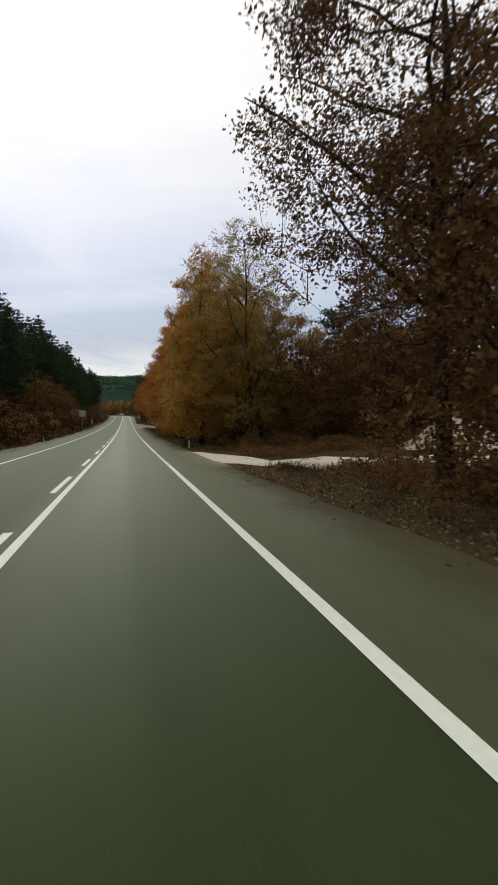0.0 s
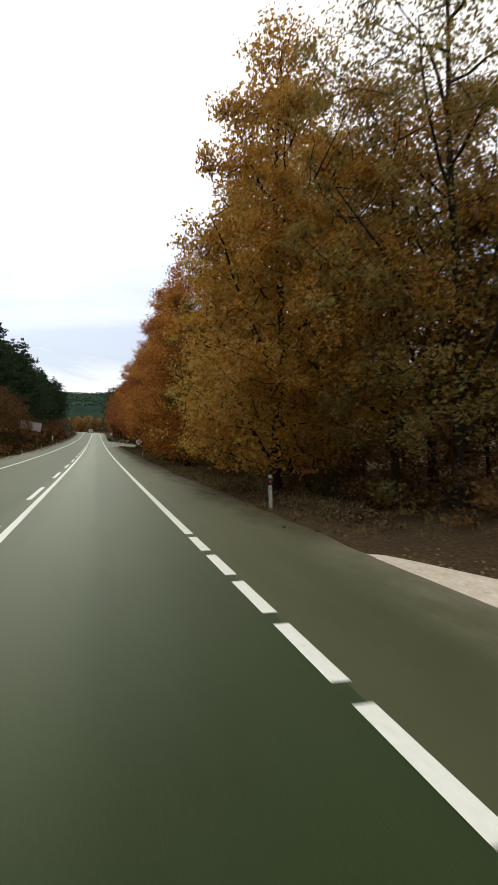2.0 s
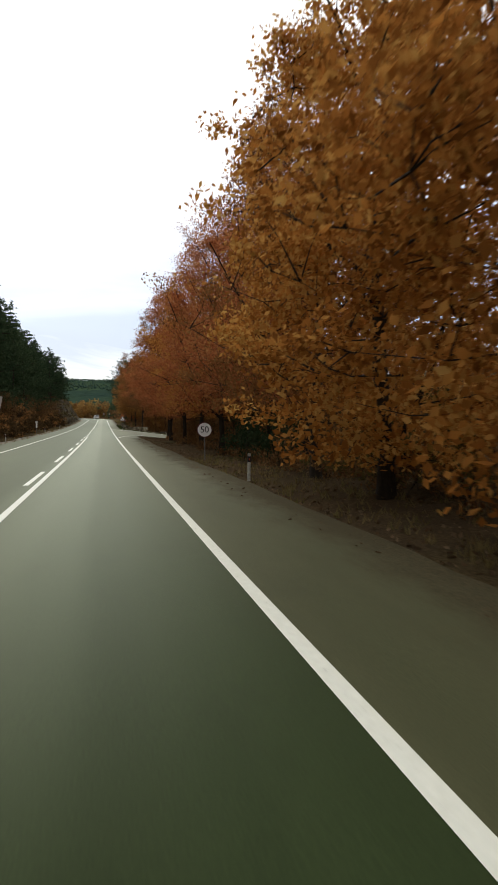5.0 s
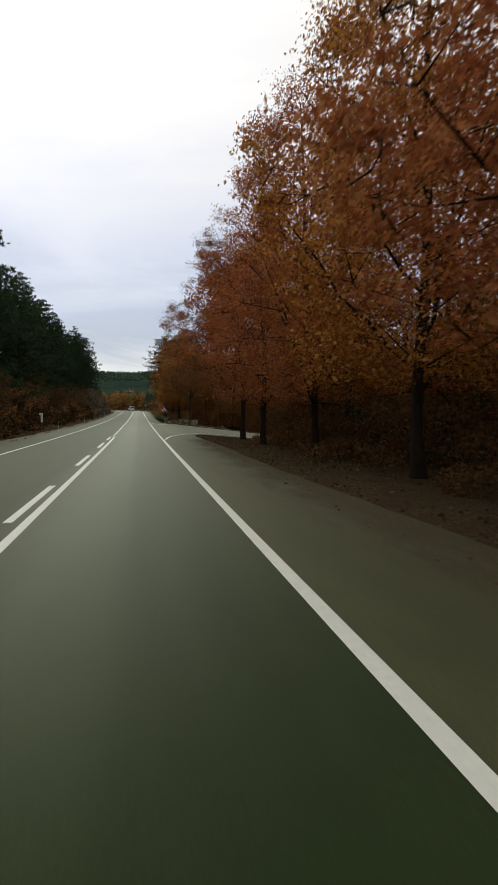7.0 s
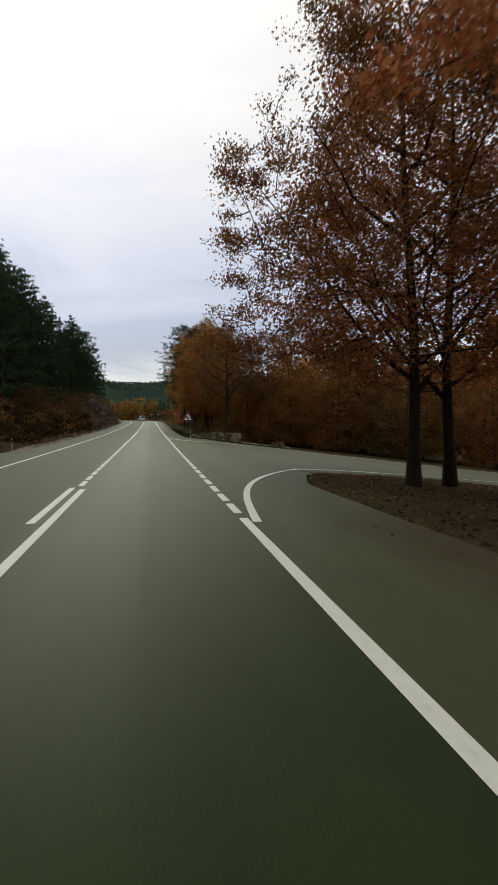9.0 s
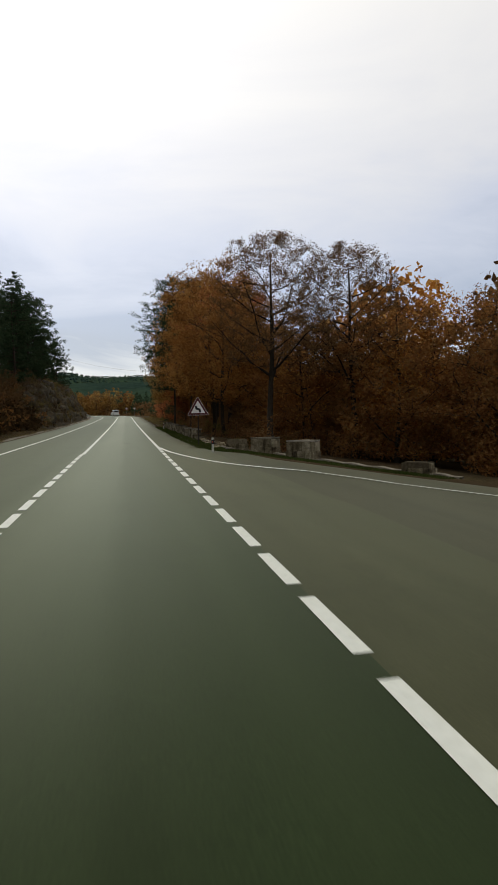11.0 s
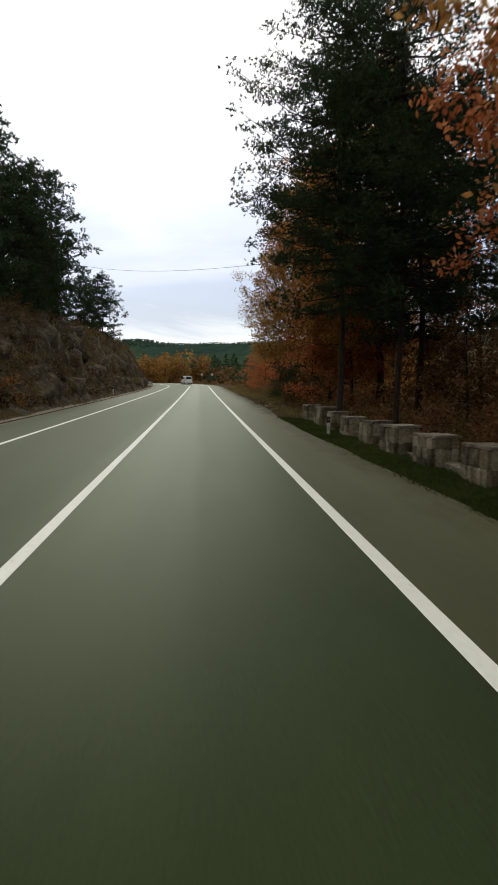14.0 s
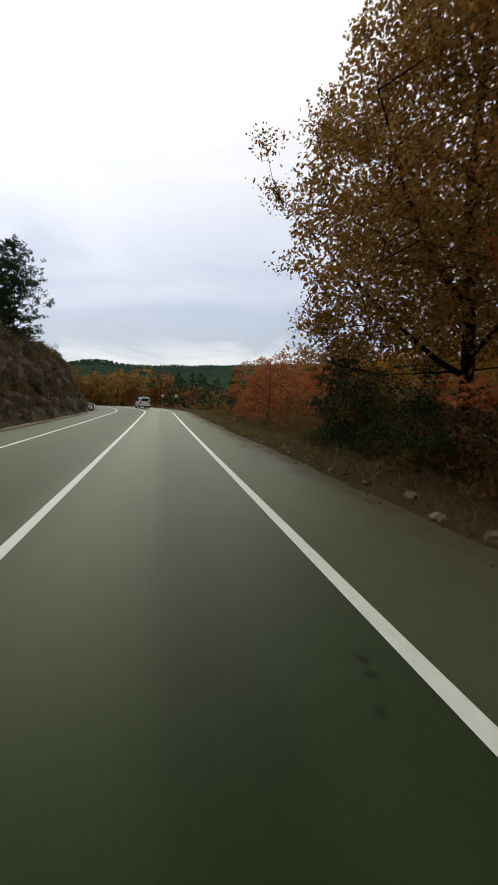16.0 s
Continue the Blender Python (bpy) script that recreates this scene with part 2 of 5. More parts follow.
def land_build(node, t):
    p = where(node)
    big = speckle(node, p, 0.10, 5.0)
    mid = speckle(node, p, 1.1, 6.0, 0.65)
    fine = speckle(node, p, 13.0, 5.0, 0.7)
    litter = ramp(node, fine, [(0.3, (0.026, 0.018, 0.010)), (0.5, (0.068, 0.049, 0.027)), (0.72, (0.150, 0.108, 0.060))])
    earth = ramp(node, fine, [(0.3, (0.030, 0.022, 0.013)), (0.7, (0.085, 0.062, 0.038))])
    green = ramp(node, fine, [(0.3, (0.018, 0.026, 0.010)), (0.7, (0.060, 0.075, 0.025))])
    c = mix(node, ramp(node, mid, [(0.40, (0, 0, 0)), (0.6, (1, 1, 1))]), litter, earth)
    c = mix(node, ramp(node, big, [(0.52, (0, 0, 0)), (0.68, (0.28, 0.28, 0.28))]), c, green)
    # woods take over far away
    d = node("ShaderNodeVectorMath", {0: node("ShaderNodeNewGeometry").outputs["Position"], 1: (0, 150, 0)}, operation="DISTANCE").outputs["Value"]
    far = node("ShaderNodeMapRange", {"Value": d, "From Min": 260, "From Max": 340})
    crowns = node("ShaderNodeTexVoronoi", {"Vector": p, "Scale": 0.16})
    # Distance haze is mixed into these greens, shade between crowns into the darkest.
    wood = ramp(node, crowns.outputs["Distance"], [(0.0, (0.027, 0.048, 0.036)), (0.55, (0.021, 0.038, 0.030)), (1.0, (0.013, 0.024, 0.020))])
    wood = mix(node, ramp(node, speckle(node, p, 0.006, 4.0), [(0.42, (0, 0, 0)), (0.62, (0.7, 0.7, 0.7))]), wood, (0.040, 0.066, 0.032))
    c = mix(node, far.outputs[0], c, wood)
    return surface(node, c, 0.95, fine, 0.05, spec=0.0)


LAND = material("land", land_build)


def leaf_material(name, tones, glow=0.48):
    """Dry foliage: each leaf takes one of the tones; light comes through it."""
    def build(node, t):
        g = node("ShaderNodeNewGeometry")
        o = node("ShaderNodeObjectInfo")
        patch = speckle(node, where(node), 0.55, 2.0)
        a = node("ShaderNodeMath", {0: g.outputs["Random Per Island"], 1: 0.55}, operation="MULTIPLY").outputs[0]
        b = node("ShaderNodeMath", {0: patch, 1: 0.75, 2: -0.14}, operation="MULTIPLY_ADD").outputs[0]
        k = node("ShaderNodeMath", {0: a, 1: b}, operation="ADD").outputs[0]
        k = node("ShaderNodeMath", {0: o.outputs["Random"], 1: 0.2, 2: k}, operation="MULTIPLY_ADD").outputs[0]
        n = len(tones)
        c = ramp(node, k, [(0.12 + 0.76 * i / (n - 1), c) for i, c in enumerate(tones)])
        d = node("ShaderNodeBsdfDiffuse", {"Color": c})
        s = node("ShaderNodeBsdfTranslucent", {"Color": c})
        m1 = node("ShaderNodeMixShader", {0: glow, 1: d.outputs[0], 2: s.outputs[0]})
        return m1.outputs[0]
    return material(name, build)


LEAF_ORANGE = leaf_material("leaves_orange", [(0.121, 0.046, 0.012), (0.290, 0.112, 0.026), (0.484, 0.208, 0.048), (0.605, 0.351, 0.103)])
LEAF_YELLOW = leaf_material("leaves_yellow", [(0.172, 0.074, 0.013), (0.345, 0.159, 0.025), (0.483, 0.247, 0.046), (0.506, 0.333, 0.103)])
LEAF_RUST = leaf_material("leaves_rust", [(0.120, 0.034, 0.016), (0.275, 0.084, 0.032), (0.410, 0.140, 0.054), (0.460, 0.215, 0.085)], 0.52)
LEAF_BROWN = leaf_material("leaves_brown", [(0.080, 0.034, 0.013), (0.180, 0.078, 0.027), (0.270, 0.122, 0.042), (0.250, 0.140, 0.050)], 0.45)
LEAF_OLIVE = leaf_material("leaves_olive", [(0.034, 0.036, 0.011), (0.080, 0.074, 0.021), (0.13, 0.11, 0.035), (0.18, 0.135, 0.052)], 0.35)
LEAF_MOSS = leaf_material("leaves_moss", [(0.055, 0.036, 0.009), (0.122, 0.083, 0.018), (0.190, 0.134, 0.032), (0.255, 0.185, 0.055)])
LEAF_PALE = leaf_material("leaves_pale", [(0.18, 0.14, 0.06), (0.28, 0.23, 0.11), (0.38, 0.33, 0.18), (0.43, 0.38, 0.22)])
LEAF_DUSK = leaf_material("leaves_dusk", [(0.044, 0.024, 0.011), (0.096, 0.052, 0.022), (0.156, 0.085, 0.036), (0.205, 0.120, 0.052)], 0.3)
# Shade on the bank is put into these tones, darker than other dry leaves.
LEAF_BANK_SHADED = leaf_material("leaves_bank_shaded", [(0.016, 0.011, 0.005), (0.032, 0.021, 0.010), (0.055, 0.034, 0.016), (0.085, 0.052, 0.023)], 0.2)
LEAF_UMBER = leaf_material("leaves_umber", [(0.085, 0.040, 0.011), (0.185, 0.090, 0.022), (0.29, 0.150, 0.038), (0.40, 0.255, 0.085)])
LEAF_UNDER = leaf_material("undergrowth_leaves", [(0.066, 0.035, 0.016), (0.132, 0.068, 0.029), (0.20, 0.104, 0.043), (0.26, 0.16, 0.072)])
LEAF_STRAW = leaf_material("leaves_straw", [(0.09, 0.062, 0.016), (0.19, 0.135, 0.036), (0.29, 0.215, 0.066), (0.35, 0.27, 0.10)])
LEAF_AMBER = leaf_material("leaves_amber", [(0.090, 0.038, 0.012), (0.200, 0.086, 0.024), (0.325, 0.148, 0.041), (0.44, 0.25, 0.083)])
LEAF_FALLEN = leaf_material("fallen_leaves", [(0.040, 0.026, 0.015), (0.085, 0.054, 0.030), (0.135, 0.090, 0.052), (0.20, 0.145, 0.090)], 0.1)
LEAF_GOLD = leaf_material("leaves_gold", [(0.196, 0.101, 0.014), (0.345, 0.190, 0.030), (0.483, 0.310, 0.069), (0.540, 0.414, 0.149)])
NEEDLE = leaf_material("needles", [(0.015, 0.027, 0.015), (0.030, 0.050, 0.026), (0.047, 0.076, 0.038), (0.074, 0.098, 0.047)], 0.22)
GRASS_DRY = leaf_material("grass_dry", [(0.08, 0.058, 0.024), (0.16, 0.12, 0.05), (0.24, 0.19, 0.085), (0.11, 0.105, 0.032)], 0.3)
GRASS_GREEN = leaf_material("grass_green", [(0.018, 0.030, 0.008), (0.034, 0.054, 0.013), (0.055, 0.078, 0.02), (0.10, 0.10, 0.034)], 0.3)


def bark_build(base):
    def build(node, t):
        p = where(node, (1, 1, 0.25))
        n = speckle(node, p, 14.0, 6.0, 0.7)
        m = speckle(node, where(node), 2.0, 3.0)
        c = ramp(node, n, [(0.3, tuple(b * 0.35 for b in base)), (0.55, base), (0.8, tuple(b * 1.7 for b in base))])
        c = mix(node, ramp(node, m, [(0.4, (0, 0, 0)), (0.65, (0.5, 0.5, 0.5))]), c, (0.036, 0.034, 0.026))
        return surface(node, c, 0.9, n, 0.03, spec=0.15)
    return build


BARK = material("bark", bark_build((0.036, 0.026, 0.018)))
BARK_PINE = material("bark_pine", bark_build((0.048, 0.032, 0.022)))


def stone_build(tones, scale=5.0):
    def build(node, t):
        p = where(node)
        n = speckle(node, p, scale, 7.0, 0.68)
        fine = speckle(node, p, scale * 8, 4.0)
        o = node("ShaderNodeObjectInfo")
        k = node("ShaderNodeMath", {0: o.outputs["Random"], 1: 0.3, 2: -0.15}, operation="MULTIPLY_ADD").outputs[0]
        k = node("ShaderNodeMath", {0: n, 1: k}, operation="ADD").outputs[0]
        c = ramp(node, k, [(0.25 + 0.5 * i / (len(tones) - 1), c) for i, c in enumerate(tones)])
        c = mix(node, 0.35, c, ramp(node, fine, [(0.3, (0.2, 0.2, 0.2)), (0.7, (0.75, 0.75, 0.75))]), "OVERLAY")
        return surface(node, c, 0.92, n, 0.04, spec=0.15)
    return build


STONE = material("stone", stone_build([(0.028, 0.022, 0.013), (0.105, 0.085, 0.052), (0.21, 0.18, 0.118), (0.36, 0.325, 0.24)], 3.2))
RUBBLE = material("rubble", stone_build([(0.035, 0.027, 0.016), (0.15, 0.12, 0.072), (0.30, 0.255, 0.165), (0.50, 0.45, 0.33)], 3.2))
CAPSTONE = material("capstone", stone_build([(0.06, 0.050, 0.036), (0.165, 0.143, 0.110), (0.31, 0.28, 0.225)], 3.0))
MORTAR = material("mortar", stone_build([(0.06, 0.048, 0.03), (0.16, 0.135, 0.09)], 8.0))
# Dark brown rock, its tones lowered further to hold the rugged face's shadows.
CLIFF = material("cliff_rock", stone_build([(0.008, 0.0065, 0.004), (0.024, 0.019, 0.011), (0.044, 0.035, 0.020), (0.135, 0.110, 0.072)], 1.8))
GRAVEL = material("gravel", stone_build([(0.34, 0.29, 0.22), (0.50, 0.44, 0.35), (0.62, 0.56, 0.47)], 3.0))
SHOULDER = material("shoulder_gravel", stone_build([(0.13, 0.115, 0.085), (0.20, 0.18, 0.14), (0.28, 0.25, 0.20)], 4.0))
WHITE = plain("white_plastic", (0.68, 0.68, 0.63), 0.5)
SIGN_WHITE = plain("sign_white", (0.74, 0.72, 0.70), 0.45, vary=0.05)
SIGN_RED = plain("sign_red", (0.085, 0.012, 0.010), 0.45, vary=0.08)
BLACK = plain("black", (0.008, 0.008, 0.008), 0.5)
STEEL = plain("galvanised_steel", (0.16, 0.15, 0.14), 0.5, metal=0.5)
BOARD = plain("sign_back", (0.42, 0.37, 0.34), 0.6, vary=0.1)
REFLECTOR = plain("reflector", (0.55, 0.10, 0.05), 0.25)
CAR_PAINT = plain("car_paint", (0.50, 0.51, 0.47), 0.3, spec=0.6, vary=0.03)
RUBBER = plain("rubber", (0.018, 0.018, 0.018), 0.85)
GLASS = plain("tinted_glass", (0.016, 0.019, 0.022), 0.08, spec=0.7, vary=0.02)
LAMP_RED = plain("tail_lamp", (0.35, 0.03, 0.03), 0.2, spec=0.6)

# ---------------------------------------------------------------- builders


def mesh_of(name, verts, faces, mat, flat=True):
    me = bpy.data.meshes.new(name)
    verts = np.asarray(verts, dtype=np.float32)
    if isinstance(faces, np.ndarray):
        n, k = faces.shape
        me.vertices.add(len(verts))
        me.vertices.foreach_set("co", verts.ravel())
        me.loops.add(n * k)
        me.loops.foreach_set("vertex_index", faces.astype(np.int32).ravel())
        me.polygons.add(n)
        me.polygons.foreach_set("loop_start", np.arange(0, n * k, k, dtype=np.int32))
        me.update(calc_edges=True)
    else:
        me.from_pydata(verts.tolist(), [], faces)
    me.materials.append(mat)
    if not flat:
        me.polygons.foreach_set("use_smooth", np.ones(len(me.polygons), dtype=bool))
    return me


def part(name, bm, mat, parent=None, label="", flat=True):
    """Links a bmesh as one mesh object, under a thing or a part."""
    me = bpy.data.meshes.new(name)
    bm.to_mesh(me)
    bm.free()
    me.materials.append(mat)
    if not flat:
        me.polygons.foreach_set("use_smooth", np.ones(len(me.polygons), dtype=bool))
    ob = new(name, me)
    ob.parent = parent
    if label:
        ob["label"] = label
    return ob


def under(name, me, parent, label=""):
    ob = new(name, me)
    ob.parent = parent
    if label:
        ob["label"] = label
    return ob


def thing(name, x, y, z, turn=0.0, label="", category="", group="", kind=""):
    ob = new(name)
    ob.matrix_basis = pose(x, y, z, 0, 0, turn)
    return tagged(ob, label, category, group, kind)


def box(size, at=(0, 0, 0), bevel=0.0, bm=None, taper=1.0):
    own = bm is None
    bm = bm or bmesh.new()
    made = bmesh.ops.create_cube(bm, size=1.0)["verts"]
    for v in made:
        k = taper if v.co.z > 0 else 1.0
        v.co = Vector((v.co.x * size[0] * k + at[0], v.co.y * size[1] * k + at[1], v.co.z * size[2] + at[2]))
    if bevel and own:
        bmesh.ops.bevel(bm, geom=list(bm.edges), offset=bevel, segments=2, affect="EDGES")
    return bm


def rod(r, h, at=(0, 0, 0), sides=10, r2=None, axis="Z", bm=None):
    bm = bm or bmesh.new()
    made = bmesh.ops.create_cone(bm, cap_ends=True, segments=sides, radius1=r, radius2=r if r2 is None else r2, depth=h)["verts"]
    turn = {"Z": Matrix(), "Y": Matrix.Rotation(radians(90), 4, "X"), "X": Matrix.Rotation(radians(90), 4, "Y")}[axis]
    for v in made:
        v.co = turn @ v.co + Vector(at)
    return bm


def prism(points, depth, y=0.0):
    """A plate: points in x, z, thick along y."""
    bm = bmesh.new()
    front = [bm.verts.new((px, y, pz)) for px, pz in points]
    back = [bm.verts.new((px, y + depth, pz)) for px, pz in points]
    bm.faces.new(front)
    bm.faces.new(back[::-1])
    for i in range(len(points)):
        j = (i + 1) % len(points)
        bm.faces.new((front[j], front[i], back[i], back[j]))
    bmesh.ops.recalc_face_normals(bm, faces=bm.faces)
    return bm


def leaves(centres, size, rng, slim=0.62, droop=0.25):
    """One pointed leaf blade a centre, each turned its own way."""
    n = len(centres)
    a = rng.normal(size=(n, 3))
    a[:, 2] -= droop
    a /= np.linalg.norm(a, axis=1, keepdims=True)
    b = rng.normal(size=(n, 3))
    b -= a * (a * b).sum(1, keepdims=True)
    b /= np.linalg.norm(b, axis=1, keepdims=True)
    l = size * rng.uniform(0.6, 1.3, (n, 1))
    w = b * l * slim * 0.5
    v = np.stack([centres - a * l * 0.55, centres - a * l * 0.05 + w, centres + a * l * 0.6, centres - a * l * 0.12 - w], 1)
    return v.reshape(-1, 3), np.arange(4 * n).reshape(n, 4)


def ball(rng, n):
    """Points inside a unit ball, denser towards the middle."""
    p = rng.normal(size=(n, 3))
    return p / np.linalg.norm(p, axis=1, keepdims=True) * rng.rand(n, 1) ** 0.5


def tube(points, radii, sides, verts, faces):
    base = len(verts)
    points = [Vector(p) for p in points]
    for i, p in enumerate(points):
        d = (points[min(i + 1, len(points) - 1)] - points[max(i - 1, 0)]).normalized()
        side = d.orthogonal().normalized()
        other = d.cross(side)
        for k in range(sides):
            a = 2 * math.pi * k / sides
            verts.append(tuple(p + (side * math.cos(a) + other * math.sin(a)) * radii[i]))
    for i in range(len(points) - 1):
        for k in range(sides):
            j = (k + 1) % sides
            faces.append((base + i * sides + k, base + i * sides + j, base + (i + 1) * sides + j, base + (i + 1) * sides + k))


def broadleaf(seed, tall, wide, start, clumps, per, leaf, mat, shape="round", spread=0.9, thick=0.17, limbs=11, core=0, label="", twigs=True, bare=0.62, lobes=26):
    """A broad-leaved tree: tapered trunk, curved limbs, twigs to every clump, and a crown of single leaves."""
    rng = np.random.RandomState(seed)
    tree = thing("tree", 0, -900, 0, 0, label, "tree")
    lean = rng.uniform(-0.03, 0.03, 2)

    def stem(z):
        return np.array([lean[0] * z + 0.10 * math.sin(z * 0.7 + seed), lean[1] * z + 0.10 * math.cos(z * 0.6 + seed), z])

    def radius(z):
        k = min(max((z - start) / (tall - start), 0), 1)
        if shape == "cone":
            return wide * min(1.0, 0.62 + 1.8 * k) * (1 - k) ** 0.62 + 0.25
        if shape == "dome":
            return wide * min(1.0, 0.7 + 2.5 * k) * (1 - 0.35 * k) * math.sqrt(max(1 - k ** 4, 0.03))
        if shape == "fan":
            return wide * (0.72 + 0.34 * math.sin(min(k * 1.6, 1.0) * math.pi / 2)) * math.sqrt(max(1 - k ** 2.6, 0.03))
        return wide * math.sqrt(max(1 - (2 * k - 0.85) ** 2 / 1.5, 0.03))

    verts, faces = [], []
    top = tall * 0.92
    zs = np.linspace(-0.15, top, 12)
    rad = [max(thick * (1 - z / tall) ** 0.8, 0.02) * (1.5 if i == 0 else 1.0) for i, z in enumerate(zs)]
    tube([stem(z) for z in zs], rad, 9, verts, faces)
    joints = [stem(z) for z in np.linspace(start * 0.9, top, 14)]
    for i in range(limbs):
        f = (i + 0.5) / limbs
        z0 = start * 0.75 + (tall * 0.78 - start * 0.75) * f ** 1.1
        a = i * 2.4 + rng.uniform(-0.4, 0.4)
        z1 = min(z0 + (tall - z0) * rng.uniform(0.25, 0.5), tall * 0.94)
        out = radius(z1) * rng.uniform(0.6, 0.85)
        p, q = stem(z0), np.array([math.cos(a) * out, math.sin(a) * out, z1])
        pts = []
        for g in np.linspace(0, 1, 7):
            side = np.array([-math.sin(a), math.cos(a), 0]) * math.sin(g * 5 + i) * 0.10 * out
            pts.append(p + (q - p) * np.array([g, g, g ** 1.25]) + side * g + rng.normal(size=3) * 0.05)
        r0 = thick * rng.uniform(0.32, 0.5) * (1 - z0 / tall) ** 0.4
        tube(pts, [r0 * (1 - 0.85 * g) + 0.008 for g in np.linspace(0, 1, 7)], 6, verts, faces)
        joints += pts[2:]
    joints, used = list(joints) + [np.zeros(3)] * (2 * clumps), len(joints)
    joints = np.array(joints)
    cloud = []
    heads = []
    for i in range(lobes):
        z = start + (tall - start) * (0.06 + 0.88 * (i + rng.uniform(0.1, 0.9)) / lobes)
        a = i * 2.39996 + rng.uniform(-0.5, 0.5)
        heads.append(np.array([math.cos(a), math.sin(a), 0]) * radius(z) * rng.uniform(0.66, 0.80) + (0, 0, z))
    for i in range(clumps):
        z = start + (tall - start) * rng.beta(1.1, 1.15)
        a = rng.uniform(0, 2 * math.pi)
        ripple = (0.71 if lobes else 1.0) + 0.16 * math.sin(3 * a + z * 1.1 + seed) + 0.10 * math.sin(5 * a - z * 1.9)
        out = radius(z) * ripple * (rng.uniform(0.12, 1.0) * (0.45 + 0.55 * min(1, 2.2 * i / clumps))) ** 0.5
        tip = np.array([math.cos(a) * out, math.sin(a) * out, z]) + stem(z) * (1, 1, 0)
        if lobes and i % 4:
            head = heads[(i * 7) % lobes]
            fat = 0.34 * wide * (0.7 + 0.3 * math.sin(i % lobes * 1.7))
            tip = head + ball(rng, 1)[0] * (fat, fat, fat * 0.75) + stem(head[2]) * (1, 1, 0)
            z, out = min(max(tip[2], start), tall), math.hypot(tip[0], tip[1])
        near = joints[:used]
        d = np.linalg.norm(near - tip, axis=1) + np.clip(near[:, 2] - tip[2] + 0.2, 0, None) * 3
        root = near[d.argmin()]
        mid = (root + tip) / 2 + rng.normal(size=3) * 0.12 - (0, 0, 0.06 * np.linalg.norm(tip - root))
        if twigs:
            tube([root, mid, tip], [0.010 + 0.008 * np.linalg.norm(tip - root), 0.011, 0.005], 3, verts, faces)
            joints[used], joints[used + 1], used = mid, mid * 0.4 + tip * 0.6, used + 2
        thin = 1 - bare * max(0.0, min(1.0, (z / tall - 0.55) / 0.4))
        k = max(int((per if rng.rand() > 0.12 else per // 3) * thin * 0.74), 3)
        size = spread * rng.uniform(0.7, 1.25) * (1.05 - 0.42 * min(1, out / radius(z)))
        c = tip + ball(rng, k) * np.array([size, size, size * 0.62])
        back = rng.rand(k, 1) ** 2.5 * 0.5
        cloud.append(c * (1 - back) + mid * back)
    under("trunk", mesh_of("trunk", verts, faces, BARK, False), tree, "dark bark")
    v, f = leaves(np.concatenate(cloud), leaf, rng)
    if core:
        core = int(core * 0.7)
        z = start + (tall - start) * rng.beta(1.2, 1.9, core)
        a, o = rng.uniform(0, 6.283, core), rng.rand(core) ** 0.5 * 0.70
        rr = np.array([radius(q) for q in z])
        inner = np.stack([np.cos(a) * o * rr, np.sin(a) * o * rr, z], -1)
        v2, f2 = leaves(inner, leaf * 1.4, rng, 0.72)
        v, f = np.concatenate([v, v2]), np.concatenate([f, f2 + len(v)])
    under("crown", mesh_of("crown", v, f, mat), tree)
    return tree


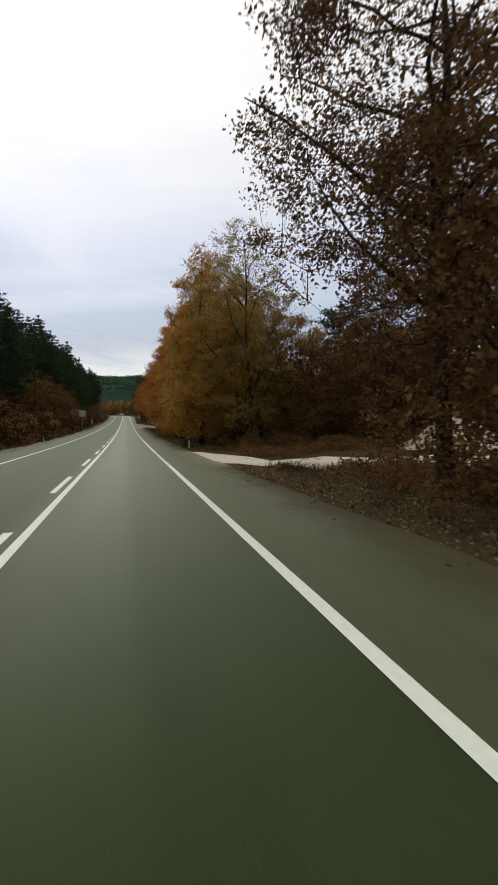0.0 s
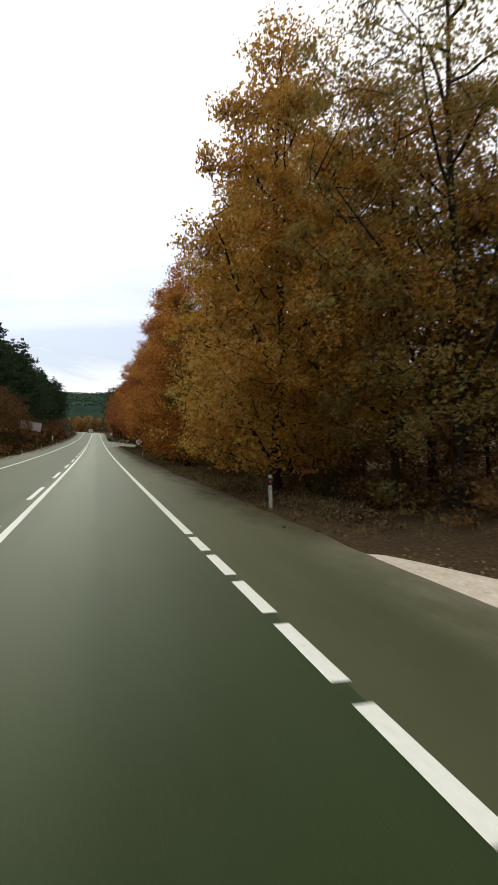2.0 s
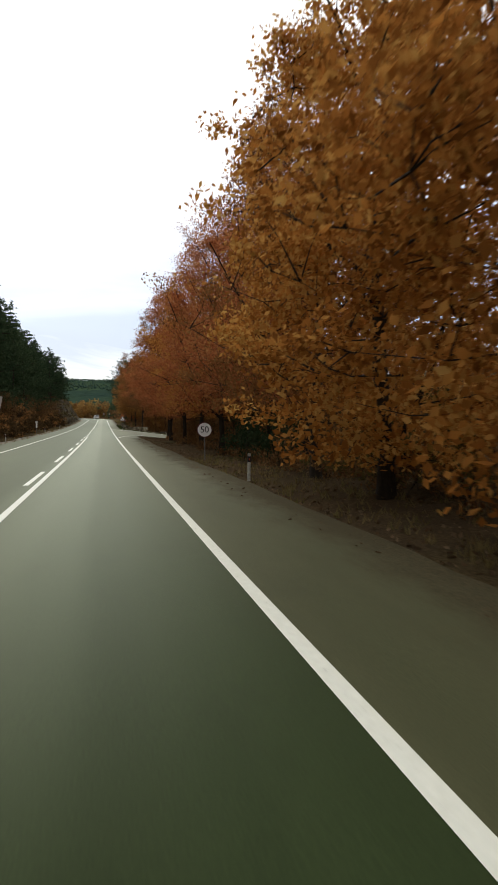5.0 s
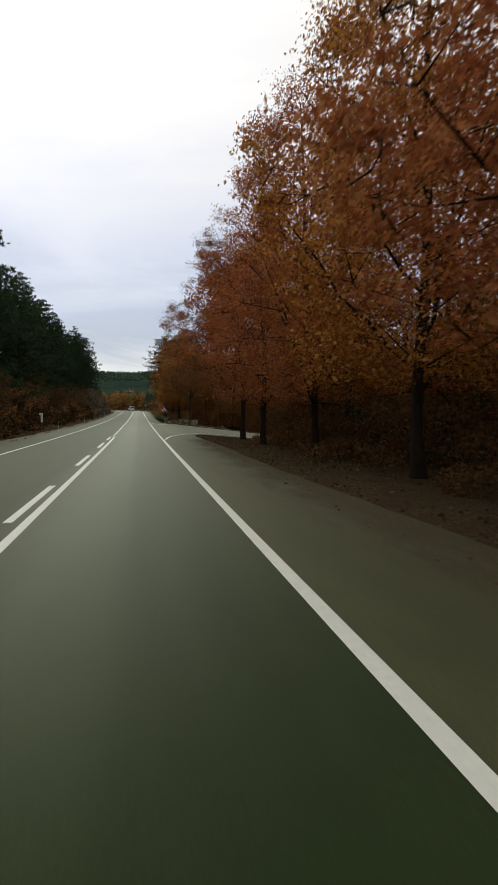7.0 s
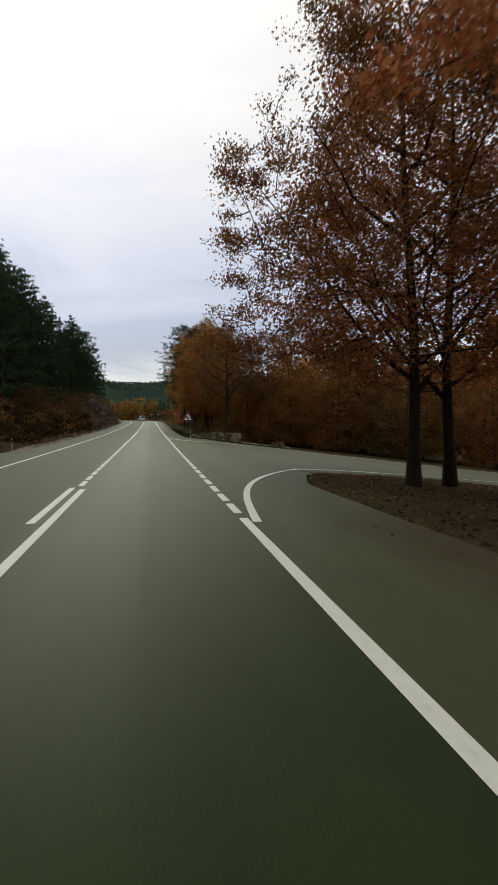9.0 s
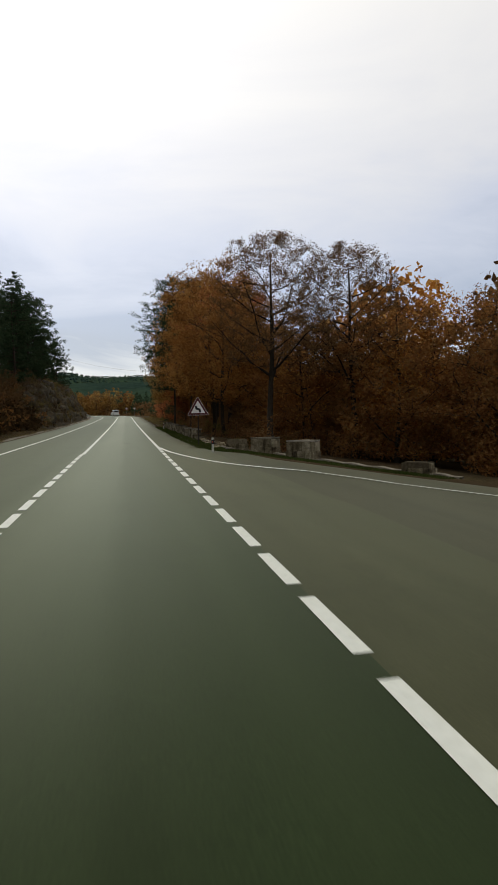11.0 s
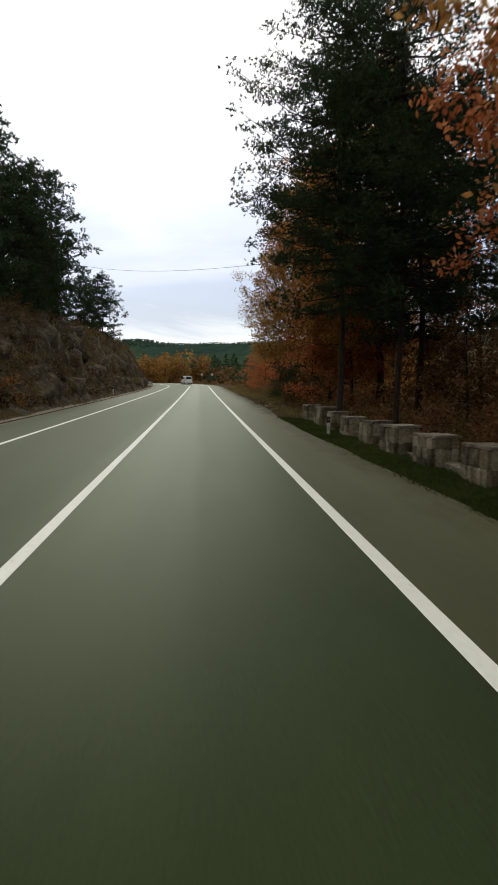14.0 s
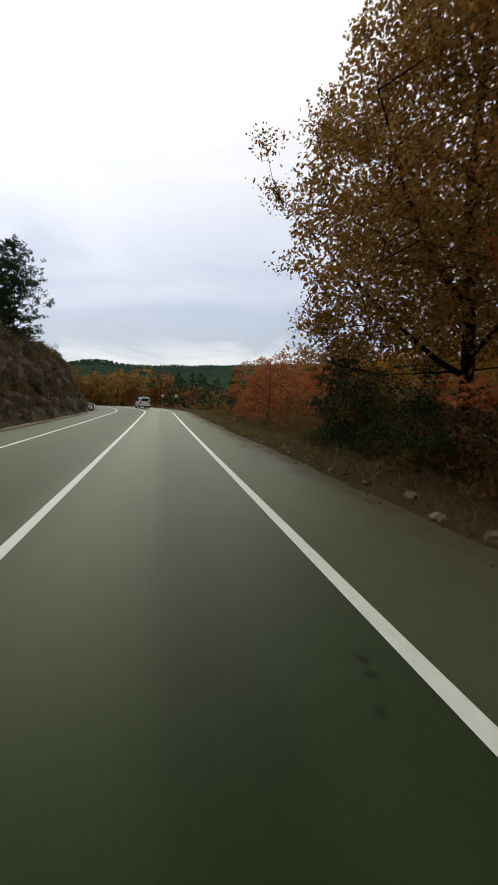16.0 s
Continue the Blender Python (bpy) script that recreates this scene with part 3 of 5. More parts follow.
def conifer(seed, tall, wide, start, whorls, tufts, blade=(0.30, 0.07), each=5, label="", ragged=0.3, blunt=1.5, low=1.0, girth=0.165):
    """A pine: straight stem, whorled boughs that turn up, needle tufts in ragged plates."""
    rng = np.random.RandomState(seed)
    tree = thing("pine_tree", 0, -900, 0, 0, label, "pine tree")
    verts, faces = [], []
    zs = np.linspace(-0.2, tall, 9)
    sway = rng.uniform(0, 6)
    stem = [np.array([0.12 * math.sin(z * 0.5 + sway), 0.12 * math.cos(z * 0.45 + sway), z]) for z in zs]
    tube(stem, [max(girth * (1 - z / tall) * tall / 14, 0.02) for z in zs], 8, verts, faces)
    pts = []
    for w in range(whorls):
        k = w / (whorls - 1)
        z = start + (tall - start) * k ** 0.95
        reach = wide * (1 - k ** blunt) ** 0.8 * (1 - 0.25 * low + 0.25 * low * min(1, k * 4 / low)) + 0.3
        for b in range(rng.randint(4, 7) + (2 if each > 9 else 0)):
            a = rng.uniform(0, 2 * math.pi)
            out = reach * rng.uniform(1 - ragged * 1.7, 1.1)
            tip = np.array([math.cos(a) * out, math.sin(a) * out, z + out * rng.uniform(-0.08, 0.28)])
            root = np.array([0, 0, z])
            if each > 6:
                tube([root, (root + tip) / 2 - (0, 0, 0.10 * out), tip], [0.03 + 0.01 * out, 0.022, 0.008], 3, verts, faces)
            elif out > 1.2 and b % 2 == 0:
                tube([root, tip], [0.03 + 0.01 * out, 0.008], 3, verts, faces)
            n = max(int(tufts * out / wide), 3)
            f = rng.uniform(0.25, 1.05, (n, 1))
            if each > 9:
                m = max(int(out * 1.2), 2)
                knot = rng.uniform(0.2, 1.0, (m, 1)) ** 0.75
                knot[0] = 1.0
                heart = root + (tip - root) * knot - np.array([0, 0, 0.3]) * out * knot * (1 - knot) + rng.normal(size=(m, 3)) * np.array([0.36, 0.36, 0.12]) * (0.4 + 0.12 * out)
                pts.append(heart[rng.randint(m, size=n)] + ball(rng, n) * np.array([0.46, 0.46, 0.30]))
                continue
            pts.append(root + (tip - root) * f - np.array([0, 0, 0.3]) * out * f * (1 - f) + ball(rng, n) * np.array([0.55, 0.55, 0.26]) * (0.55 + out * 0.14))
    c = np.concatenate(pts)
    if each > 6:
        inner = np.concatenate([c[::2] * np.array([0.62, 0.62, 1.0])])
        c = np.concatenate([c, inner])
    n = len(c)
    d = rng.normal(size=(n, each, 3)) + np.array([0, 0, 0.5])
    d /= np.linalg.norm(d, axis=2, keepdims=True)
    side = np.cross(d, rng.normal(size=(n, each, 3)))
    side /= np.linalg.norm(side, axis=2, keepdims=True)
    l = rng.uniform(0.6, 1.2, (n, each, 1)) * blade[0]
    p = c[:, None, :]
    v = np.stack([p - side * blade[1] / 2, p + d * l, p + side * blade[1] / 2], 2).reshape(-1, 3)
    under("trunk", mesh_of("trunk", verts, faces, BARK_PINE, False), tree, "brown scaly bark")
    under("crown", mesh_of("crown", v, np.arange(len(v)).reshape(-1, 3), NEEDLE), tree)
    return tree


def recolour(tree, mat, label):
    """A second kind from the same shape, with leaves of another colour."""
    t2 = copy_thing(tree, Matrix.Translation((0, -900, 0)))
    t2["label"] = label
    for o in t2.children:
        if o.name.startswith("crown"):
            o.material_slots[0].link = "OBJECT"
            o.material_slots[0].material = mat
    return t2


def plant(tree, x, y, size=1.0, turn=0.0, sink=0.05, squash=1.0, group=""):
    m = pose(x, y, zat(x, y) - sink, 0, 0, turn) @ Matrix.Diagonal((size, size, size * squash, 1))
    t = copy_thing(tree, m)
    if group:
        t["group"] = group
    return t


def drop(tree):
    """Removes a pattern tree that was only there to be copied."""
    for o in [*tree.children_recursive, tree]:
        bpy.data.objects.remove(o)


# ---------------------------------------------------------------- ground
def spaced(*spans):
    out = []
    for a, b, step in spans:
        out += list(np.arange(a, b, step))
    return np.array(out + [spans[-1][1]])


gx = spaced((-3000, -400, 120), (-400, -120, 14), (-120, -40, 4), (-40, -18, 1.6), (-18, -8.3, 0.65), (-8.3, 3.7, 3.0), (3.7, 14, 0.7), (14, 40, 2), (40, 140, 7), (140, 400, 20), (400, 3000, 130))
gy = spaced((-900, -60, 60), (-60, -12, 6), (-12, 336, 2.6), (336, 470, 4), (470, 1000, 16), (1000, 3600, 40))
X, Y = np.meshgrid(gx, gy)
U, S = station(X, Y)
Z = ground_z(X, Y)
Z = Z - np.where((U > -8.25) & (U < 4.0), 0.10, 0) - np.where((Y > BEND - 5) & (U > -9.5) & (U < 5.5), 0.15, 0)
onside = (U > 3.9) & (S > near_edge(U) + 2.8) & (S < far_edge(U) - 2.8) & (U < 60)
Z = Z - np.where(onside, 0.15, 0)
nx, ny = len(gx), len(gy)
idx = np.arange(nx * ny).reshape(ny, nx)
quads = np.stack([idx[:-1, :-1], idx[:-1, 1:], idx[1:, 1:], idx[1:, :-1]], -1).reshape(-1, 4)
ground = new("ground", mesh_of("ground", np.stack([X, Y, Z], -1).reshape(-1, 3), quads, LAND, False))
tagged(ground, "leaf-littered ground rising into wooded hills", "ground", kind="structure")


def strip(name, u0, u1, s0, s1, step, lift, mat, parent=None, cols=1, ragged=(0.0, 0.0), seed=1, thick=0.0):
    """A band that follows the road."""
    n = max(int((s1 - s0) / step), 1)
    rng = np.random.RandomState(seed)
    verts, rows = [], []
    for i in range(n + 1):
        s = s0 + (s1 - s0) * i / n
        a = (u0(s) if callable(u0) else u0) + ragged[0] * (0.6 * math.sin(s * 0.37 + seed) + rng.uniform(-0.5, 0.5))
        b = (u1(s) if callable(u1) else u1) + ragged[1] * (0.6 * math.sin(s * 0.29 + 2 * seed) + rng.uniform(-0.5, 0.5))
        row = []
        for k in range(cols + 1):
            x, y = along(a + (b - a) * k / cols, s)
            row.append(len(verts))
            verts.append((x, y, float(road_z(min(s, 430))) + lift))
        rows.append(row)
    faces = [(r[k], r[k + 1], q[k + 1], q[k]) for r, q in zip(rows, rows[1:]) for k in range(cols)]
    ob = new(name, mesh_of(name, verts, faces, mat, False))
    ob.parent = parent
    return ob


def right_edge(s):
    return float(np.interp(s, [-80, 60, 100, 146, 201, 206, 244, 252, 480], [4.25, 4.3, 4.6, 4.6, 3.95, 3.62, 3.7, 4.2, 4.3]))


def left_edge(s):
    return float(np.interp(s, [-80, 140, 215, 480], [-8.5, -8.5, -7.9, -7.9]))


def left_line(s):
    return float(np.interp(s, [-80, 140, 215, 480], [-6.2, -6.2, -5.55, -5.55]))


road = strip("road", left_edge, 1.79, -80, 470, 1.2, 0.0, ASPHALT, cols=5, ragged=(0.10, 0.0))
hard = strip("hard_shoulder", 1.79, right_edge, -80, 470, 1.2, 0.0, ASPHALT_EDGE, cols=2, ragged=(0.0, 0.12), seed=9)
tagged(hard, "dusty brownish asphalt shoulder outside the edge line", "shoulder", kind="structure")
tagged(road, "worn grey-green asphalt two-lane road with white lines", "road", kind="structure")
shoulder = strip("shoulder", lambda s: left_edge(s) - 1.0, lambda s: left_edge(s) + 0.3, -80, 470, 1.5, -0.03, SHOULDER, cols=2, ragged=(0.25, 0.0), seed=5)
tagged(shoulder, "narrow pale gravel shoulder beside the road", "shoulder", kind="structure")

# white lines: solid, doubled, broken across the junctions
W = 0.16


def line(name, u, s0, s1, label=""):
    ob = strip(name, lambda s: (u(s) if callable(u) else u) - W / 2, lambda s: (u(s) if callable(u) else u) + W / 2, s0, s1, 2.0, 0.006, PAINT, road)
    if label:
        ob["label"] = label
    return ob


line("edge_line", 1.75, -80, 27.1)
line("edge_line", 1.75, 42.2, 149.3)
line("edge_line", 1.75, 200.4, 440)
line("edge_line", left_line, -80, 440)
line("centre_line", -1.75, -80, 155.0)
line("centre_line", -2.07, 149.6, 155.5)
line("centre_line", -1.83, 197, 440)
for k in range(8):
    line("dash", 1.75, 27.5 + 1.84 * k, 28.95 + 1.84 * k)
for k in range(28):
    line("dash", 1.75, 149.9 + 1.81 * k, 151.27 + 1.81 * k)
for k in range(23):
    line("dash", -1.90, 155.9 + 1.81 * k, 157.27 + 1.81 * k)
for k in range(-5, 12):
    line("dash", -2.07, 16.5 + 11.3 * k, 21.8 + 11.3 * k)

# side road that leaves to the right and falls away
us = spaced((3.6, 14, 0.8), (14, 62, 3.0))
verts, rows = [], []
for u in us:
    a, b = float(near_edge(u)), float(far_edge(u))
    row = []
    for k in range(15):
        s = a + (b - a) * k / 14 + (0.2 * math.sin(u * 2.1 + k) if k in (0, 14) else 0)
        row.append(len(verts))
        verts.append((u, s, zat(u, s) + (0.07 if 0 < k < 14 else -0.02) if u > 5.3 else float(road_z(s)) - 0.012))
    rows.append(row)
side = new("side_road", mesh_of("side_road", verts, [(r[k], r[k + 1], q[k + 1], q[k])[::-1] for r, q in zip(rows, rows[1:]) for k in range(14)], ASPHALT_OLD, False))
tagged(side, "worn asphalt side road falling away under the trees", "road", kind="structure")


def ribbon(name, pts, mat, parent, lift=0.012, width=W):
    """A painted line along free points on the road's plane."""
    n = 40
    p = np.array(pts, dtype=float)
    t = np.linspace(0, len(p) - 1, n)
    xs, ys = np.interp(t, range(len(p)), p[:, 0]), np.interp(t, range(len(p)), p[:, 1])
    for _ in range(6):
        xs[1:-1], ys[1:-1] = (xs[:-2] + 2 * xs[1:-1] + xs[2:]) / 4, (ys[:-2] + 2 * ys[1:-1] + ys[2:]) / 4
    verts, faces = [], []
    for i in range(n):
        dx, dy = xs[min(i + 1, n - 1)] - xs[max(i - 1, 0)], ys[min(i + 1, n - 1)] - ys[max(i - 1, 0)]
        l = math.hypot(dx, dy)
        for sgn in (-1, 1):
            x, y = xs[i] - sgn * dy / l * width / 2, ys[i] + sgn * dx / l * width / 2
            z = float(road_z(y)) if x < 5.3 else zat(x, y) + 0.09
            verts.append((x, y, z + lift))
    for i in range(n - 1):
        faces.append((2 * i, 2 * i + 1, 2 * i + 3, 2 * i + 2))
    return under(name, mesh_of(name, verts, faces, mat), parent)


ribbon("corner_line", [(1.93, 148.8), (2.0, 149.6), (2.1, 150.6), (2.25, 152), (2.6, 154.1), (3.15, 156.1), (4.2, 158.4), (5.9, 160.3), (8.5, 161.7), (13, 163), (20, 162.4)], PAINT, side)
ribbon("corner_line", [(1.82, 200.6), (1.92, 198.9), (2.03, 197.5), (2.27, 195.6), (2.65, 193.4), (3.2, 190.9), (4.0, 188.7), (5.4, 186.2), (8, 183.6), (13, 180), (20, 175.5)], PAINT, side)

# gravel drive
verts, rows = [], []
drive_u = [3.9, 4.6, 5.5, 6.5, 7.5, 9, 11, 13, 16, 20, 26]
drive_a = [28.6, 27.2, 24.8, 23.3, 22.5, 21.7, 21.1, 20.9, 21, 21.4, 22.4]
drive_b = [41.0, 40.2, 38.2, 34.0, 30.6, 28.2, 26.8, 26.2, 25.8, 25.8, 26.6]
for u, a, b in zip(drive_u, drive_a, drive_b):
    row = []
    for k in range(9):
        s = a + (b - a) * k / 8 + (0.35 * math.sin(u * 3 + k) if k in (0, 8) else 0)
        row.append(len(verts))
        verts.append((u, s, (float(road_z(s)) - 0.01 if u < 4.5 else zat(u, s) + (0.09 if 0 < k < 8 else -0.06)) + (0.03 * math.sin(u * 2 + s) if u > 5 else 0)))
    rows.append(row)
drive = new("gravel_drive", mesh_of("gravel_drive", verts, [(r[k], q[k], q[k + 1], r[k + 1]) for r, q in zip(rows, rows[1:]) for k in range(8)], GRAVEL, False))
tagged(drive, "pale gravel track joining the road's edge", "track", kind="structure")

# ---------------------------------------------------------------- trees: patterns
TALL = broadleaf(1, 15.5, 4.9, 0.7, 520, 130, 0.115, LEAF_ORANGE, "cone", 0.85, core=15000, label="tall autumn tree with dense orange-brown leaves")
TALL_P = broadleaf(15, 16.4, 6.3, 1.0, 600, 110, 0.105, LEAF_GOLD, "cone", 0.9, 0.16, 13, 9000, label="tall autumn tree with pale gold leaves, thin at the top", bare=0.55)
TALL_OL = recolour(TALL, LEAF_MOSS, "tall tree with olive-green and brown leaves")
TALL_Y = recolour(TALL, LEAF_YELLOW, "tall autumn tree with dense golden-yellow leaves")
PLANE = broadleaf(12, 15.5, 7.3, 3.4, 720, 185, 0.086, LEAF_RUST, "dome", 0.85, 0.19, 18, 20000, label="roadside plane tree with rust-red leaves and dark trunk", bare=0.38)
CONE = broadleaf(10, 16.5, 6.3, 2.6, 500, 165, 0.094, LEAF_RUST, "cone", 0.95, 0.17, 15, 14000, label="tall roadside tree with rust-red leaves and dark trunk", bare=0.72)
CONE_B = recolour(CONE, LEAF_BROWN, "tall roadside tree with brown withered leaves")
CONE_O = recolour(CONE, LEAF_ORANGE, "tall roadside tree with orange-brown leaves and dark trunk")
PLANE_B = recolour(PLANE, LEAF_BROWN, "roadside tree with dark brown withered leaves")
ROUND = broadleaf(3, 12.0, 4.7, 2.8, 430, 112, 0.103, LEAF_AMBER, "round", 0.88, 0.15, 12, 8000, label="broad autumn tree with orange-brown leaves", bare=0.3)
ROUND_D = recolour(ROUND, LEAF_DUSK, "broad dark tree with withered brown leaves")
ROUND_U = recolour(ROUND, LEAF_UMBER, "broad tree with golden-brown leaves")
ROUND_OL = recolour(ROUND, LEAF_OLIVE, "broad tree with olive-brown leaves")
ROUND_Y = recolour(ROUND, LEAF_YELLOW, "broad autumn tree with yellow-brown leaves")
ROUND_R = recolour(ROUND, LEAF_RUST, "broad autumn tree with rust-red leaves")
BIG = broadleaf(9, 17.8, 7.7, 3.0, 700, 215, 0.104, LEAF_UMBER, "cone", 1.0, 0.22, 16, 44000, label="large spreading tree with yellow-brown leaves", bare=0.4)
BIG_O = recolour(BIG, LEAF_AMBER, "large spreading tree with amber-brown leaves")
SPARSE = broadleaf(4, 14.0, 4.9, 5.8, 600, 88, 0.090, LEAF_DUSK, "fan", 0.75, 0.22, 15, bare=0.1, label="half-bare tree with dark branches and few leaves", lobes=0)
POPLAR = broadleaf(5, 17.2, 4.3, 1.6, 640, 116, 0.104, LEAF_STRAW, "round", 0.66, 0.17, 16, 5000, lobes=0, label="tall thinly leaved poplar with pale gold leaves")
SMALL = broadleaf(6, 5.0, 2.3, 0.2, 120, 110, 0.098, LEAF_RUST, "round", 0.6, 0.06, 7, 500, label="low russet tree beside the road")
LOW = broadleaf(22, 16.0, 6.4, 5.4, 560, 130, 0.096, LEAF_DUSK, "fan", 0.9, 0.24, 17, 9000, label="spreading roadside tree with dark brown withered leaves", bare=0.4)
THICK = broadleaf(18, 9.0, 4.6, 0.3, 360, 76, 0.115, LEAF_DUSK, "round", 0.95, 0.14, 10, 9000, label="dark brown thicket tree behind the side road")
THICK_B = recolour(THICK, LEAF_BROWN, "brown thicket tree at the edge of the wood")
THICK_O = recolour(THICK, LEAF_ORANGE, "orange-brown thicket tree behind the side road")
SMALL_B = recolour(SMALL, LEAF_BROWN, "low brown thicket tree")
SMALL_O = recolour(SMALL, LEAF_OLIVE, "low olive-green thicket tree")
FAR = broadleaf(7, 11.0, 4.6, 0.6, 110, 27, 0.44, LEAF_ORANGE, "round", 1.15, 0.15, 6, 700, "distant orange autumn tree", False)
MID = broadleaf(14, 9.5, 4.0, 1.0, 160, 34, 0.20, LEAF_BROWN, "round", 0.95, 0.13, 7, 800, "brown tree in the thin wood behind", False)
MID_D = recolour(MID, LEAF_DUSK, "dark bare-twigged tree in the wood behind")
MID_O = recolour(MID, LEAF_ORANGE, "orange tree in the wood behind")
FAR_B = recolour(FAR, LEAF_DUSK, "dark brown tree in the wood behind")
FAR_BR = recolour(FAR, LEAF_BROWN, "brown autumn tree beyond the bend")
FAR_Y = recolour(FAR, LEAF_UMBER, "distant yellow-brown autumn tree")
BUSH = broadleaf(8, 1.7, 1.2, 0.1, 40, 24, 0.15, LEAF_BROWN, "round", 0.4, 0.03, 4, label="low brown bush on the verge")
PINE = conifer(11, 18.0, 4.6, 4.9, 29, 96, (0.115, 0.037), 10, "dark green pine tree with bare lower trunk", 0.16, 3.2, 2.0, 0.11)
PINE_M = conifer(17, 16.8, 5.2, 4.6, 24, 60, (0.17, 0.055), 10, "dark green pine tree in the roadside row", 0.16, 3.2, 1.8)
PINE_C = conifer(16, 12.0, 3.9, 0.7, 22, 50, (0.18, 0.058), 10, "rounded dark green pine on the rock cutting", 0.2, 2.6, 1.4)
PINE_L = conifer(12, 15.5, 3.7, 1.6, 22, 36, (0.30, 0.11), 6, "dark green pine tree on the wooded bank", 0.22, 2.0, 1.2)
PINE_F = conifer(13, 13.0, 3.3, 0.8, 14, 11, (0.66, 0.26), 4, "dark green pine tree on the far bank")
patterns = [CONE_B, ROUND_D, ROUND_U, THICK, THICK_B, THICK_O, LOW, TALL_OL, PINE_M, PINE_C, ROUND_OL, BIG_O, BIG, CONE, CONE_O, MID, MID_D, MID_O, TALL_P, TALL, TALL_Y, PLANE, PLANE_B, ROUND, ROUND_Y, ROUND_R, SPARSE, POPLAR, SMALL, SMALL_B, SMALL_O, FAR, FAR_B, FAR_BR, FAR_Y, BUSH, PINE, PINE_L, PINE_F]

rng = np.random.RandomState(21)
ROW = "trees along the road"
# right side, first row: kind, x, y, size, turn
for kind, x, y, size, turn in [
    (LOW, 8.1, 14.2, 1.03, 70), (LOW, 13.2, 17.0, 0.95, 150), (THICK, 9.3, 9.6, 1.2, 30), (THICK_B, 12.8, 12.6, 0.9, 120),
    (POPLAR, 9.3, 44.3, 1.0, 0), (TALL_P, 8.1, 54.9, 1.08, 75), (ROUND_Y, 8.8, 47.0, 1.0, 30), (TALL_Y, 6.5, 51.5, 1.14, 160), (TALL_OL, 8.2, 65.0, 1.12, 200), (TALL_OL, 11.6, 59.5, 1.15, 20), (ROUND_U, 12.9, 45.2, 0.84, 90), (ROUND_U, 11.0, 48.5, 1.1, 10), (ROUND_OL, 16.5, 46.5, 0.8, 140),
    (ROUND_D, 22.0, 40.0, 1.6, 200), (ROUND_D, 19.2, 43.5, 1.0, 20), (ROUND_OL, 27.5, 41.0, 1.2, 110), (THICK, 13.6, 41.5, 0.55, 15), (THICK, 17.2, 40.5, 0.90, 75), (THICK, 20.6, 39.6, 1.0, 140), (THICK, 20.5, 43.0, 1.0, 190), (THICK, 25.5, 41.0, 1.1, 260), (PINE_C, 20.6, 54.0, 1.12, 60), (PINE_C, 26.0, 56.5, 0.92, 10),
    (TALL, 6.9, 75.7, 1.10, 130), (TALL_Y, 9.6, 70.5, 0.98, 310), (TALL, 6.9, 83.0, 1.12, 250), (TALL, 7.0, 90.5, 1.12, 310), (CONE_B, 7.6, 97.0, 1.0, 45),
    (CONE, 9.7, 104.0, 1.1, 165), (CONE, 9.6, 109.8, 1.04, 30), (CONE_O, 10.8, 118.5, 0.9, 30), (CONE, 11.6, 128.0, 0.92, 120), (CONE_O, 10.9, 137.0, 0.88, 250), (CONE, 12.2, 147.0, 0.85, 10), (CONE, 7.4, 113.5, 0.99, 140), (CONE_O, 7.8, 123.0, 1.06, 0), (CONE, 7.7, 132.5, 1.0, 215),
    (CONE, 7.6, 142.5, 1.02, 300), (PLANE_B, 8.95, 157.2, 1.13, 25), (PLANE, 10.9, 158.8, 1.15, 190),
    (SPARSE, 8.2, 201.9, 0.88, 30), (SPARSE, 12.9, 201.0, 0.86, 200), (ROUND, 7.4, 213.5, 1.02, 0), (ROUND, 7.6, 220.0, 1.24, 100), (ROUND_R, 10.2, 226.5, 1.34, 220), (ROUND, 11.4, 213.0, 0.9, 60),
    (PINE, 5.85, 240.0, 1.0, 60), (PINE, 7.6, 237.6, 0.97, 140), (PINE_M, 11.0, 244.5, 1.0, 120), (PINE_M, 12.4, 235.5, 0.9, 210),
    (BIG, 9.2, 263.5, 1.13, 150), (PINE_C, 8.2, 271.5, 0.42, 250), (ROUND_R, 9.6, 252.5, 0.72, 170), (BIG_O, 11.2, 251.8, 1.18, 80), (SMALL, 8.7, 254.2, 1.7, 40), (ROUND_Y, 13.5, 271.0, 1.1, 10),
]:
    plant(kind, x, y, size, turn, group=ROW)
for x, y, size, turn in [(12.6, 147, 0.72, 0), (11.6, 138, 0.66, 70), (16.5, 153, 0.8, 140), (13.0, 128, 0.7, 200), (11.2, 214, 0.72, 20), (12.2, 222, 0.78, 90), (13.0, 232, 0.8, 160), (14.5, 245, 0.85, 230)]:
    plant(THICK, x, y, size, turn, group="wood behind the row")
# low trees behind the side road
for x, y, size, turn, kind in [(14.6, 199, 1.0, 0, THICK_B), (18.5, 194.5, 1.05, 60, THICK_B), (23.5, 189.5, 1.05, 100, THICK), (29, 184.5, 1.05, 200, THICK_B), (11.2, 205.5, 0.9, 250, THICK_B), (13.6, 207.5, 1.0, 30, THICK_O), (26.5, 193, 1.15, 130, THICK_O), (17.5, 200.5, 1.15, 310, THICK_O), (21.5, 196.5, 1.2, 280, THICK),
                               (16, 204, 1.0, 20, FAR_BR), (23, 199, 1.1, 90, FAR_B), (32, 191, 1.3, 160, FAR_BR), (40, 184, 1.4, 10, FAR_B), (20, 209, 1.2, 50, FAR), (29, 203, 1.5, 80, FAR_B), (38, 195, 1.6, 0, FAR_BR), (46, 186, 1.6, 40, FAR_B), (50, 196, 1.7, 120, FAR_BR)]:
    plant(kind, x, y, size, turn, group="trees behind the side road")
